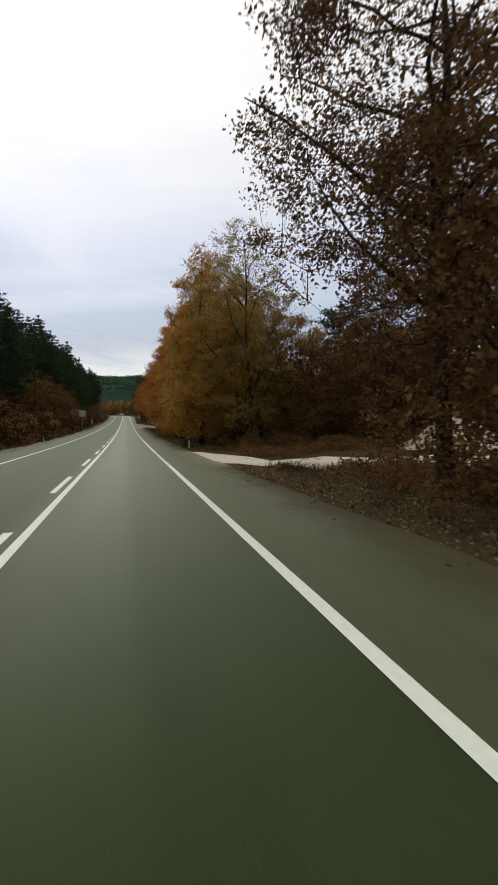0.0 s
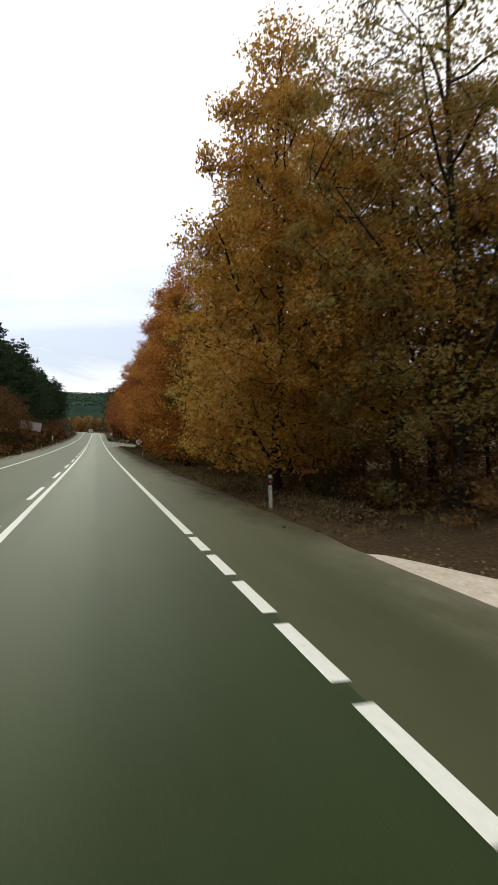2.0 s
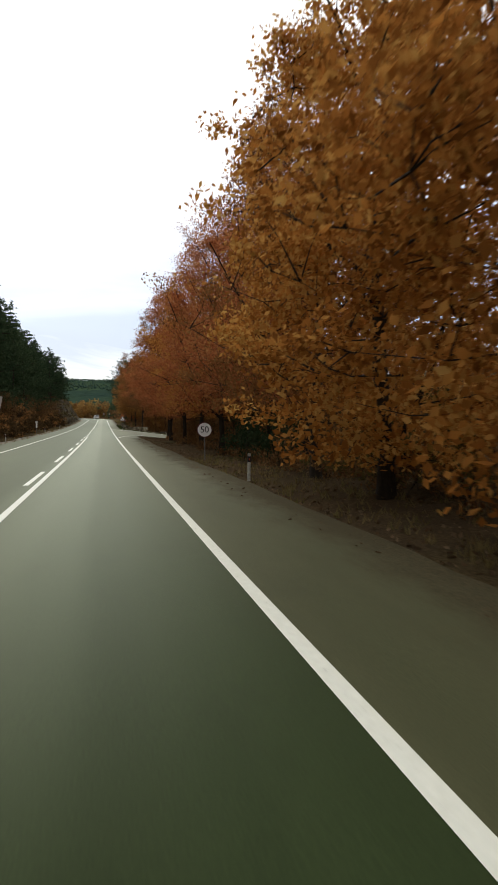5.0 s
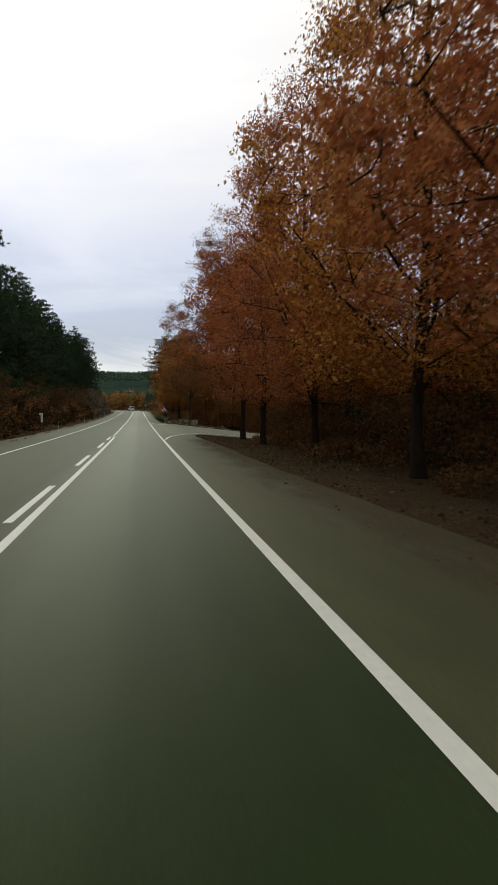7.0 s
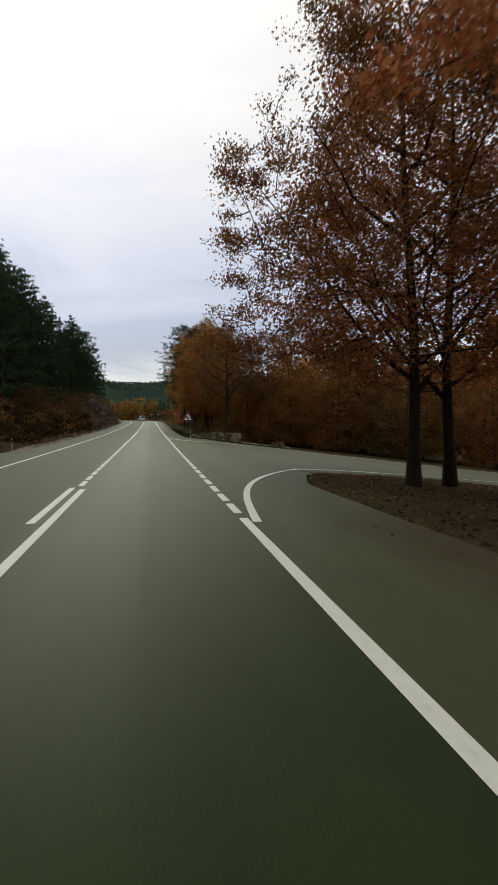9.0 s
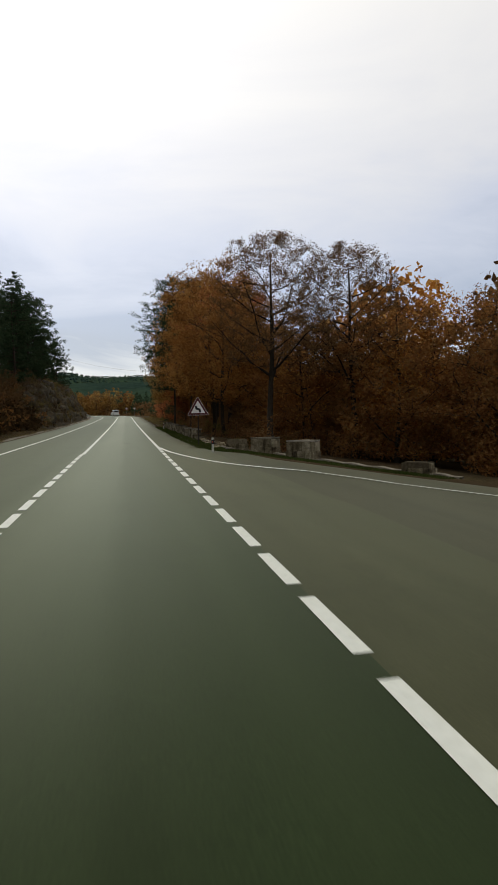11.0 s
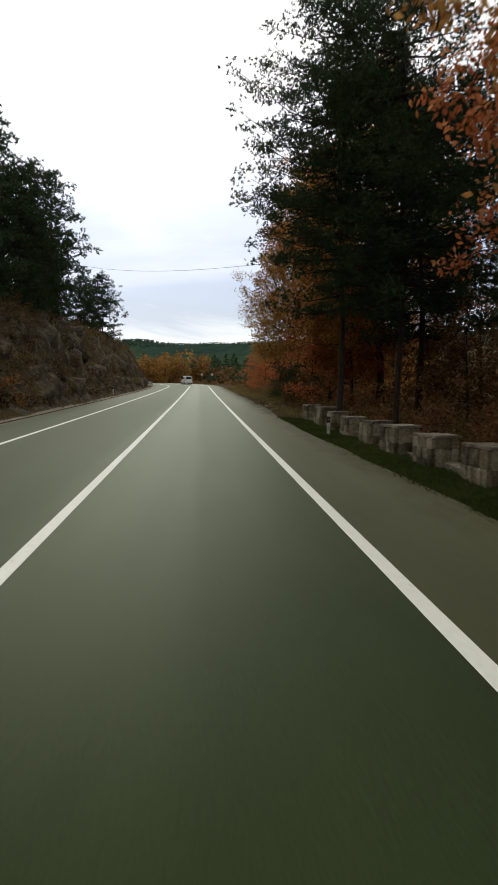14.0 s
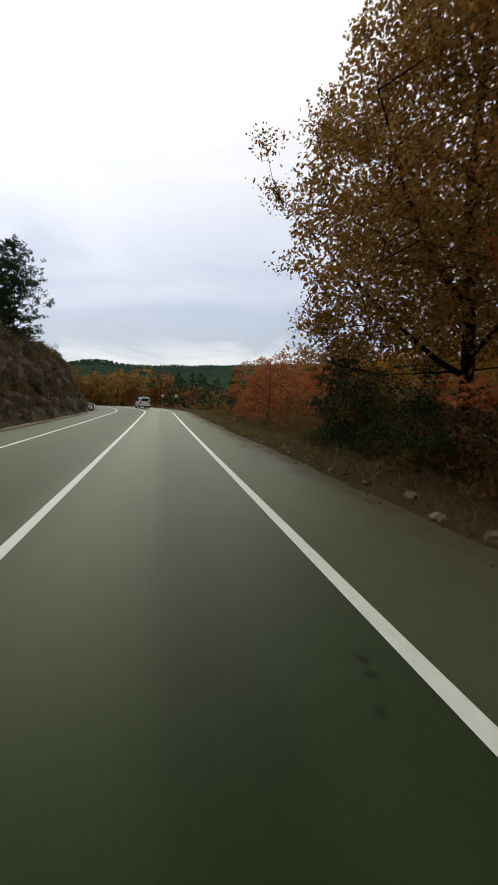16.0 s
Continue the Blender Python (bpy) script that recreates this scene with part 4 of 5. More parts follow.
# russet thicket near the end of the straight, on the right
for x, y, size, turn, kind in [(8.4, 292, 1.1, 0, SMALL), (10.5, 297, 1.3, 80, SMALL), (9.2, 303, 1.25, 170, SMALL), (12.5, 306, 1.4, 30, SMALL), (11.5, 285, 1.1, 220, SMALL), (14.5, 291, 1.5, 300, SMALL),
                               (13.5, 281, 1.1, 140, SMALL_O), (10.5, 276, 0.7, 60, SMALL_O), (16, 299, 1.5, 20, SMALL_B)]:
    plant(kind, x, y, size, turn, group="russet thicket")
# second row, a thin wood through which the sky shows
for y in np.arange(36, 150, 7.0):
    kind = (MID, MID_D, MID_D if y < 70 else MID_O, MID_D)[rng.randint(4)]
    plant(kind, 15.0 + rng.uniform(-1.5, 2.5), y + rng.uniform(-2, 2), rng.uniform(0.7, 0.95), rng.uniform(0, 360), group="wood behind the row")
for y in np.arange(49, 150, 11.0):
    plant((FAR_B, FAR_BR)[rng.randint(2)], 26.0 + rng.uniform(-1.5, 2.5), y + rng.uniform(-2, 2), rng.uniform(0.6, 0.8), rng.uniform(0, 360), group="wood behind the row")
for y in np.arange(208, 262, 6.0):
    kind = (MID, MID_D, MID_O, MID_D)[rng.randint(4)]
    plant(kind, 14.0 + rng.uniform(-1.5, 2.5), y + rng.uniform(-2, 2), rng.uniform(0.65, 0.85), rng.uniform(0, 360), group="wood behind the row")
for y in np.arange(206, 262, 10.0):
    plant((FAR_B, FAR)[rng.randint(2)], 23.0 + rng.uniform(-1.5, 2.5), y + rng.uniform(-2, 2), rng.uniform(0.6, 0.8), rng.uniform(0, 360), group="wood behind the row")
for y in np.arange(262, 330, 6.0):
    plant((MID_D, MID)[rng.randint(2)], 19 + rng.uniform(-2, 4), y, rng.uniform(0.6, 0.8), rng.uniform(0, 360), group="wood behind the row")
for y in np.arange(132, 200, 8.0):
    plant((FAR, FAR_B)[rng.randint(2)], rng.uniform(46, 54), y, rng.uniform(0.9, 1.1), rng.uniform(0, 360), group="wood behind the row")


def thicket(name, label, boxes, per, leaf, mat, seed, size=0.6):
    """Undergrowth over stretches of ground: low clumps of leaves with bare stems."""
    r = np.random.RandomState(seed)
    pts, sv, sf = [], [], []
    for u0, u1, s0, s1, low, high, n in boxes:
        u, s = r.uniform(u0, u1, n), r.uniform(s0, s1, n)
        h = low + (high - low) * r.rand(n) ** 1.3 * (0.55 + 0.45 * np.sin(s * 0.9 + u) * np.sin(s * 0.37))
        xy = np.array([along(a, b) for a, b in zip(u, s)])
        z = ground_z(xy[:, 0], xy[:, 1])
        c = np.stack([xy[:, 0], xy[:, 1], z + h], -1)
        pts.append((c[:, None, :] + ball(r, n * per).reshape(n, per, 3) * np.array([size, size, size * 0.7])).reshape(-1, 3))
        for k in range(0, n, 3):
            foot = np.array([c[k][0] + r.normal() * 0.3, c[k][1] + r.normal() * 0.3, z[k] - 0.1])
            tube([foot, (foot + c[k]) / 2 + r.normal(size=3) * 0.08, c[k] + (0, 0, 0.3)], [0.02, 0.014, 0.005], 3, sv, sf)
    v, f = leaves(np.concatenate(pts), leaf, r)
    ob = tagged(new(name, mesh_of(name, v, f, mat)), label, "undergrowth", kind="stuff")
    under("stems", mesh_of("stems", sv, sf, BARK), ob)
    return ob


thicket("dark_undergrowth", "dark brown undergrowth below the roadside trees", [(7.6, 14, -4, 20, 0.1, 2.4, 260), (8.0, 15, 40, 148, 0.1, 2.6, 900), (8.4, 13, 114, 149, 0.3, 4.6, 420), (7.2, 14, 200, 262, 0.1, 2.4, 560), (8.0, 15, 262, 300, 0.1, 2.4, 220), (7.3, 11, 258, 288, 0.2, 3.6, 240)], 52, 0.14, LEAF_UNDER, 61)
thicket("russet_undergrowth", "russet bushes at the edge of the wood", [(7.0, 10, -4, 20, 0.1, 1.3, 70), (7.2, 9.5, 41, 100, 0.1, 1.6, 140), (7.0, 9, 100, 148, 0.1, 1.0, 70), (7.0, 10, 200, 262, 0.1, 1.6, 110), (6.6, 9.6, 246, 330, 0.0, 0.9, 120), (7.0, 16, 33, 41, 0.0, 0.9, 150)], 80, 0.115, LEAF_UNDER, 62, 0.5)
thicket("olive_undergrowth", "olive-green bushes at the edge of the wood", [(7.0, 11, 40, 70, 0.1, 1.8, 70), (6.8, 11, 200, 262, 0.1, 1.4, 70), (6.4, 9.6, 262, 330, 0.0, 0.8, 100), (7.5, 10, 84, 98, 0.4, 3.0, 60), (7.0, 10.5, 262, 276, 0.3, 2.2, 60)], 80, 0.115, LEAF_OLIVE, 63, 0.5)
thicket("evergreen_bush", "dark evergreen bushes under the roadside trees", [(8.2, 12.0, 105, 116, 0.2, 4.6, 150), (9.5, 12.5, 116, 148, 0.2, 3.6, 150), (7.4, 11.5, 105, 113, 0.2, 4.4, 110), (6.9, 9.8, 261, 273, 0.2, 3.8, 170)], 60, 0.13, NEEDLE, 75, 0.6)
thicket("bank_scrub", "dark leafless scrub on the wooded bank", [(-15, -10.2, 16, 250, 0.1, 3.0, 1400), (-22, -15, 16, 250, 0.5, 4.5, 500)], 38, 0.33, LEAF_BANK_SHADED, 64, 0.8)
thicket("brown_bank_scrub", "brown autumn scrub on the wooded bank", [(-15, -10.0, 60, 252, 0.2, 4.2, 420)], 40, 0.22, LEAF_BROWN, 65, 0.75)
thicket("brown_cutting_scrub", "brown dry scrub on the rock cutting", [(-17, -9.9, 250, 338, 0.25, 1.7, 1100)], 44, 0.12, LEAF_FALLEN, 67, 0.5)
thicket("verge_brush", "dry brown brush on the verge before the track", [(5.2, 9.5, 4, 22.5, 0.0, 0.40, 130), (5.0, 6.5, 41.5, 60, 0.0, 0.4, 50)], 34, 0.085, LEAF_FALLEN, 68, 0.35)
thicket("cutting_scrub", "dark dry scrub clinging to the rock cutting", [(-16, -9.6, 250, 338, 0.0, 0.9, 700), (-24, -13.5, 246, 342, 0.3, 2.6, 520)], 34, 0.15, LEAF_BANK_SHADED, 66, 0.5)
thicket("olive_cutting_scrub", "olive-green scrub on the rock cutting", [(-17, -9.9, 250, 338, 0.25, 1.6, 860)], 44, 0.12, LEAF_OLIVE, 70, 0.5)
thicket("far_thicket", "dark mixed wood filling the valley beyond the bend", [(12, 70, 345, 470, 0.0, 8.0, 420), (22, 60, 300, 345, 0.0, 5.0, 160)], 30, 0.9, LEAF_DUSK, 71, 1.8)
thicket("far_green_thicket", "dark green wood beyond the bend", [(18, 90, 345, 480, 2.0, 9.5, 380)], 30, 0.8, NEEDLE, 72, 1.7)

# left bank: pines
for y in np.arange(20, 252, 6.2):
    for x0, kind in ((-17.5, PINE_L), (-22.5, PINE_L if y > 100 else PINE_F)) + (((-29, PINE_F),) if int(y / 6.2) % 2 else ()):
        if x0 == -17.5 and (y < 60 or 98 < y < 150 or rng.rand() < 0.25):
            continue
        plant(kind, x0 + rng.uniform(-2.0, 2.0), y + rng.uniform(-2.5, 2.5), rng.uniform(0.95, 1.32) * (1.1 if y > 140 else 1.0), rng.uniform(0, 360), group="pines on the bank")
for x, y, size in [(-14.5, 254, 0.95), (-15.5, 262, 1.0), (-20, 268, 1.05), (-20, 290, 0.95), (-22, 300, 0.9), (-19, 322, 0.5), (-25, 312, 0.9), (-21, 330, 0.7), (-27, 276, 1.0), (-29, 292, 1.0)]:
    plant(PINE_L, x, y, size, rng.uniform(0, 360), group="pines over the cutting")
for x, y, size in [(-15.2, 311, 0.92), (-17.0, 305, 0.8), (-15.2, 274, 1.25), (-16.8, 285, 0.85), (-19, 279, 1.2), (-14.4, 265, 1.0)]:
    plant(PINE_C, x, y, size, rng.uniform(0, 360), group="pines over the cutting")

# brown trees in front of the pines
for x, y, size, turn, kind in [(-13.8, 121, 0.95, 0, 0), (-15.6, 126, 1.0, 70, 1), (-13.2, 131, 0.9, 140, 1), (-16.8, 117, 1.0, 200, 0), (-14.2, 137, 0.85, 260, 0), (-13.6, 166, 0.6, 20, 1), (-13.0, 186, 0.6, 100, 0), (-13.2, 208, 0.62, 190, 1), (-12.8, 226, 0.62, 280, 0), (-13.4, 240, 0.66, 330, 1)]:
    plant((MID_D, THICK)[kind], x, y, size, turn, group="brown trees on the bank")

# wood beyond the bend
for x in np.arange(-64, 5, 3.0):
    kind = (FAR_Y, FAR_Y, FAR_BR, FAR_B, FAR_Y)[rng.randint(5)]
    plant(kind, x + rng.uniform(-1.5, 1.5), 404 + rng.uniform(-4, 6) - max(-x - 20, 0) * 0.15, rng.uniform(0.88, 1.15), rng.uniform(0, 360), group="trees beyond the bend")
for x in np.arange(3, 46, 1.8):
    plant(PINE_F, x + rng.uniform(-1, 1), 392 + rng.uniform(-6, 6) - max(x - 14, 0) * 0.6, rng.uniform(0.62, 0.82), rng.uniform(0, 360), group="trees beyond the bend")
for x in np.arange(-70, 60, 7.0):
    plant(PINE_F, x + rng.uniform(-2, 2), 420 + rng.uniform(-3, 8), rng.uniform(0.75, 0.95), rng.uniform(0, 360), group="trees beyond the bend")
for k in range(14):
    plant((FAR_B, FAR)[rng.randint(2)], 18 + rng.uniform(0, 22), 335 + k * 4, rng.uniform(0.5, 0.7), rng.uniform(0, 360), group="trees beyond the bend")
for p in patterns:
    drop(p)

# far woods: small uneven crowns on the hills
n = 7000
fx, fy = rng.uniform(-800, 900, n), rng.uniform(1250, 2900, n)
fz = ground_z(fx, fy)
c = np.stack([fx, fy, fz + 2.5], -1)
base = np.array([(1, 0, 0), (0, 1, 0), (-1, 0, 0), (0, -1, 0), (0, 0, 1.15), (0, 0, -0.6)], dtype=float)
tri = np.array([(0, 1, 4), (1, 2, 4), (2, 3, 4), (3, 0, 4), (1, 0, 5), (2, 1, 5), (3, 2, 5), (0, 3, 5)])
v = c[:, None, :] + base[None] * rng.uniform(2.0, 4.2, (n, 1, 1)) * rng.uniform(0.7, 1.3, (n, 6, 1))
f = (np.arange(n)[:, None, None] * 6 + tri[None]).reshape(-1, 3)
# Blue-green tones: the haze of distance is put into the crowns' colour.
WOODS = leaf_material("far_woods", [(0.020, 0.038, 0.032), (0.026, 0.049, 0.040), (0.034, 0.060, 0.046), (0.046, 0.066, 0.038)], 0.0)
tagged(new("far_woods", mesh_of("far_woods", v.reshape(-1, 3), f, WOODS)), "dark green woods on distant hills", "woods", kind="stuff")


# ---------------------------------------------------------------- grass and litter
def tufts(name, places, tall, blades, mat, label, seed):
    r = np.random.RandomState(seed)
    p = np.repeat(places, blades, axis=0) + np.concatenate([r.normal(size=(len(places) * blades, 2)) * 0.10, np.zeros((len(places) * blades, 1))], 1)
    n = len(p)
    lean = np.concatenate([r.normal(size=(n, 2)) * 0.45, np.ones((n, 1))], 1) * (tall * r.uniform(0.4, 1.2, (n, 1)))
    side = np.concatenate([r.normal(size=(n, 2)), np.zeros((n, 1))], 1)
    side *= 0.014 / np.linalg.norm(side, axis=1, keepdims=True) * (1 + tall)
    v = np.stack([p - side, p + side, p + lean], 1).reshape(-1, 3)
    ob = new(name, mesh_of(name, v, np.arange(3 * n).reshape(-1, 3), mat))
    return tagged(ob, label, "grass", kind="stuff")


def scatter(n, u0, u1, s0, s1, r, skip=True):
    u, s = r.uniform(u0, u1, n), r.uniform(s0, s1, n)
    if skip:
        ok = ~((s > near_edge(np.clip(u, 3.5, 60)) - 0.4) & (s < far_edge(np.clip(u, 3.5, 60)) + 0.4) & (u > 0))
        ok &= ~((s > 25) & (s < 41) & (u > 0))
        u, s = u[ok], s[ok]
    return np.stack([u, s, ground_z(u, s) - 0.01], -1)


def flare_line(x):
    return np.interp(x, [5.15, 5.6, 6.75, 8.05, 9.5, 11.5, 14], [200.6, 198.6, 197.45, 195.3, 193.3, 190.9, 188])


def flare(n, r):
    x, w = 5.2 + 7.3 * r.rand(n) ** 1.5, r.uniform(-0.1, 1.7, n)
    u, s = x - 0.75 * w, flare_line(x) - 0.66 * w
    return np.stack([u, s, ground_z(u, s) - 0.01], -1)


r = np.random.RandomState(5)
tufts("dry_grass", np.concatenate([scatter(800, 4.6, 8.0, 2, 110, r), scatter(900, 4.6, 7.5, 244, 318, r), scatter(900, -10.5, -8.4, 2, 320, r)]), 0.24, 9, GRASS_DRY, "tufts of dry yellow-brown grass on the verge", 31)
w = r.uniform(5.3, 10.5, 120)
wy = np.interp(w, drive_u, drive_a) - np.abs(r.normal(size=120)) * 0.9 - 0.45
tufts("tall_weeds", np.stack([w, wy, ground_z(w, wy) - 0.01], -1), 0.40, 13, LEAF_FALLEN, "tall dry brown weeds beside the gravel track", 33)
tufts("green_grass", np.concatenate([scatter(7300, 3.74, 5.0, 199, 243.4, r, False), flare(2300, r)]), 0.075, 14, GRASS_GREEN, "short green grass beside the parapet stones", 32)
lit = np.concatenate([scatter(9000, 4.2, 9.5, 0, 150, r), scatter(1800, 4.4, 9.0, 204, 300, r), scatter(1200, -10, -8.2, 0, 300, r), scatter(420, 3.6, 4.6, 0, 148, r), scatter(160, 3.6, 4.6, 246, 310, r), scatter(2600, 4.2, 14, 140, 163, r)])
v, f = leaves(lit + (0, 0, 0.02), 0.11, r, 0.7)
pale = scatter(3000, 4.4, 9.0, 0, 40, r, False)
v2, f2 = leaves(pale + (0, 0, 0.03), 0.062, r, 0.7)
bits = scatter(24, 3.85, 4.7, 203.5, 214, r, False)
bv, bf = leaves(bits + (0, 0, 0.06), 0.06, r, 0.9)
tagged(new("pale_scraps", mesh_of("pale_scraps", bv, bf, CAPSTONE)), "pale scraps of litter on the short grass", "litter", kind="stuff")
tagged(new("pale_leaves", mesh_of("pale_leaves", v2, f2, LEAF_PALE)), "pale fallen leaves lying on the verge", "leaves", kind="stuff")
tagged(new("fallen_leaves", mesh_of("fallen_leaves", v, f, LEAF_FALLEN)), "fallen dull brown leaves on the verge", "leaves", kind="stuff")


# heap of pale gravel beyond the track
bm = bmesh.new()
rows = []
for i in range(15):
    f = i / 14
    ring = []
    for k in range(40):
        a = 2 * math.pi * k / 40
        lump = noise.noise(Vector((math.cos(a) * 1.4 * f, math.sin(a) * 1.4 * f, 2.0 * f))) * 0.55 * f
        rad = 4.3 * f * (1 + 0.10 * math.sin(3 * a + 1) + 0.3 * lump)
        x, y = 20.9 + rad * math.cos(a), 34.3 + 0.9 * rad * math.sin(a)
        h = 2.6 * (1 - f) ** 1.12 - 0.35 * math.exp(-(f / 0.12) ** 2) + 0.22 * lump + 0.10 * noise.noise(Vector((x * 2.3, y * 2.3, 0))) * (1 - f)
        ring.append(bm.verts.new((x, y, zat(x, y) + h - (0.15 if i == 14 else 0.0))))
    rows.append(ring)
for a, b in zip(rows, rows[1:]):
    for k in range(40):
        bm.faces.new((a[k], b[k], b[(k + 1) % 40], a[(k + 1) % 40]))
bmesh.ops.remove_doubles(bm, verts=bm.verts, dist=0.02)
bmesh.ops.recalc_face_normals(bm, faces=bm.faces)
tagged(part("mound", bm, GRAVEL), "mound of pale gravel tipped at the edge of the wood", "mound")


# ---------------------------------------------------------------- rocks in the cutting
def rocky(name, seed, size, mat, cuts=3, sharp=0.35):
    bm = bmesh.new()
    bmesh.ops.create_icosphere(bm, subdivisions=cuts, radius=1.0)
    o = Vector((seed * 7.3, seed * 3.1, seed))
    for p in bm.verts:
        d = noise.noise(p.co * 1.1 + o) * sharp + noise.noise(p.co * 2.7 + o) * sharp * 0.5
        q = p.co * (1 + d)
        q = Vector((round(q.x * 3.2) / 3.2 * 0.5 + q.x * 0.5, round(q.y * 3.2) / 3.2 * 0.5 + q.y * 0.5, round(q.z * 3.2) / 3.2 * 0.6 + q.z * 0.4))
        p.co = Vector((q.x * size[0], q.y * size[1], q.z * size[2]))
    return bm


ss, vv2 = np.arange(248, 341, 0.34), np.arange(0.7, 9.0, 0.30)
grid = []
for sv in ss:
    for wv in vv2:
        x, y = along(-8.3 - wv, sv)
        q = Vector((x * 0.55, sv * 0.42, wv * 0.9))
        k = min(1.0, (wv - 0.7) / 1.2) * min(1.0, (sv - 248) / 6, (341 - sv) / 6)
        step = noise.noise(q) * 0.9 + noise.noise(q * 2.6) * 0.45 + noise.noise(q * 6.1) * 0.2
        cell = noise.cell(Vector((x * 0.9, sv * 0.7, wv * 1.3))) * 0.32
        grid.append((x + (step * 0.95 + cell * 1.4) * k, y + noise.noise(q * 3.3) * 0.25 * k, zat(x, y) + (0.2 + step * 0.6) * k - 0.05 * (1 - k)))
ng, mg = len(ss), len(vv2)
ids = np.arange(ng * mg).reshape(ng, mg)
quads = np.stack([ids[:-1, :-1], ids[1:, :-1], ids[1:, 1:], ids[:-1, 1:]], -1).reshape(-1, 4)
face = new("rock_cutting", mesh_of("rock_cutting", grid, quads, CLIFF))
tagged(face, "jagged dark brown rock face cut beside the road", "rock face", kind="structure")
for k in range(16):
    y = 262 + k * 4.4 + rng.uniform(-1, 1)
    x = -9.9 - rng.uniform(0, 3.4)
    w = rng.uniform(0.35, 0.9)
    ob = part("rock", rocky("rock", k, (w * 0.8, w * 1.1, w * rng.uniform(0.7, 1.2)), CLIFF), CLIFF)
    ob.matrix_basis = pose(x, y, zat(x, y) + 0.1 * w, rng.uniform(-25, 25), rng.uniform(10, 40), rng.uniform(0, 360))
    tagged(ob, "weathered grey-brown rock jutting from the cutting", "rock", "rocks in the cutting")

# ---------------------------------------------------------------- parapet stones along the drop
block = [None] * 4
for k in range(4):
    bm = box((1, 1, 1), bevel=0.06)
    for p in bm.verts:
        p.co += Vector((noise.noise(p.co * 2 + Vector((k, 0, 0))), noise.noise(p.co * 2 + Vector((0, k, 5))), noise.noise(p.co * 2 + Vector((9, 0, k))))) * 0.10
    me = bpy.data.meshes.new("stone_block")
    bm.to_mesh(me)
    bm.free()
    me.materials.append(STONE)
    block[k] = me
rubble = [me.copy() for me in block]
for me in rubble:
    me.name = "rubble_stone"
    me.materials[0] = RUBBLE


def parapet(seed, wide=1.08, deep=0.55, tall=0.71, capped=True):
    """A stout masonry stump: mortar core, coursed stones, slab on top."""
    r = np.random.RandomState(seed)
    ob = thing("parapet_post", 0, -900, 0, 0, "stout stone parapet post with a flat capstone" if capped else "broken stone parapet post without its capstone", "parapet post", "parapet posts")
    part("core", box((deep + 0.03, wide + 0.05, tall + 0.2), (0, 0, tall / 2 - 0.1), taper=0.93), MORTAR, ob, "crumbling mortar")
    z, courses = 0.0, 2 + seed % 2
    for c in range(courses):
        h = tall / courses * (r.uniform(0.9, 1.1) if c < courses - 1 else 1)
        h = min(h, tall - z)
        for face, span, off in (("a", wide, -deep / 2), ("b", deep, -wide / 2), ("c", deep, wide / 2)):
            n = (3 if (c + seed) % 2 else 4) if face == "a" else 2
            cuts = np.concatenate([[0], np.sort(r.uniform(0.25, 0.75, n - 1)) if n == 2 else np.sort((np.arange(1, n) + r.uniform(-0.22, 0.22, n - 1)) / n), [1]])
            for a, b in zip(cuts, cuts[1:]):
                if not capped and c == courses - 1 and r.rand() < 0.6:
                    continue
                l, mid = (b - a) * span - 0.025, ((a + b) / 2 - 0.5) * span
                s = under("stone", block[r.randint(4)], ob)
                t = 0.10 + r.uniform(0, 0.05)
                off2 = off * (1.10 - 0.10 * z / tall)
                if face == "a":
                    s.matrix_basis = Matrix.LocRotScale((off2, mid * (1.08 - 0.08 * z / tall), z + h / 2), Euler((r.normal() * 0.05, 0, 0)), (t, l * 1.03, h))
                else:
                    s.matrix_basis = Matrix.LocRotScale((mid, off2, z + h / 2), Euler((0, r.normal() * 0.05, 0)), (l * 1.03, t, h))
        z += h
    if capped:
        bm = box((deep + 0.12, wide + 0.10, 0.07), (0, 0, tall + 0.035), 0.014)
        bmesh.ops.subdivide_edges(bm, edges=[e for e in bm.edges if e.calc_length() > 0.3], cuts=5, use_grid_fill=True)
        for p in bm.verts:
            p.co += Vector((noise.noise(p.co * 3), noise.noise(p.co * 3 + Vector((4, 4, 4))), 0.4 * noise.noise(p.co * 2))) * 0.06
        part("capstone", bm, CAPSTONE, ob, "pale flat slab")
    return ob


pats = [parapet(40), parapet(41), parapet(42), parapet(43, capped=False, tall=0.62)]
spots = [(5.12, 209.53 + 2.30 * k, 0) for k in range(1, 14)] + [(5.2, 242.4, 0)]
spots += [(6.75, 197.45, 36), (8.05, 195.3, 34)]
for k, (x, y, turn) in enumerate(spots):
    x += 0.05 * math.sin(k * 2.3)
    copy_thing(pats[k % 3], pose(x, y, zat(x, y) - 0.05, 0, 0, turn + 2 * math.sin(k)) @ Matrix.Scale((1.16 if turn else 0.96) + 0.05 * math.sin(k * 1.7), 4))
copy_thing(pats[3], pose(5.12, 209.4, zat(5.12, 209.4) - 0.38, 0, 0, 3))
copy_thing(pats[3], pose(5.6, 198.6, zat(5.6, 198.6) - 0.05, 0, 0, 20))
copy_thing(pats[3], pose(11.5, 190.9, zat(11.5, 190.9) - 0.15, 0, 0, 38))
for p in pats:
    drop(p)
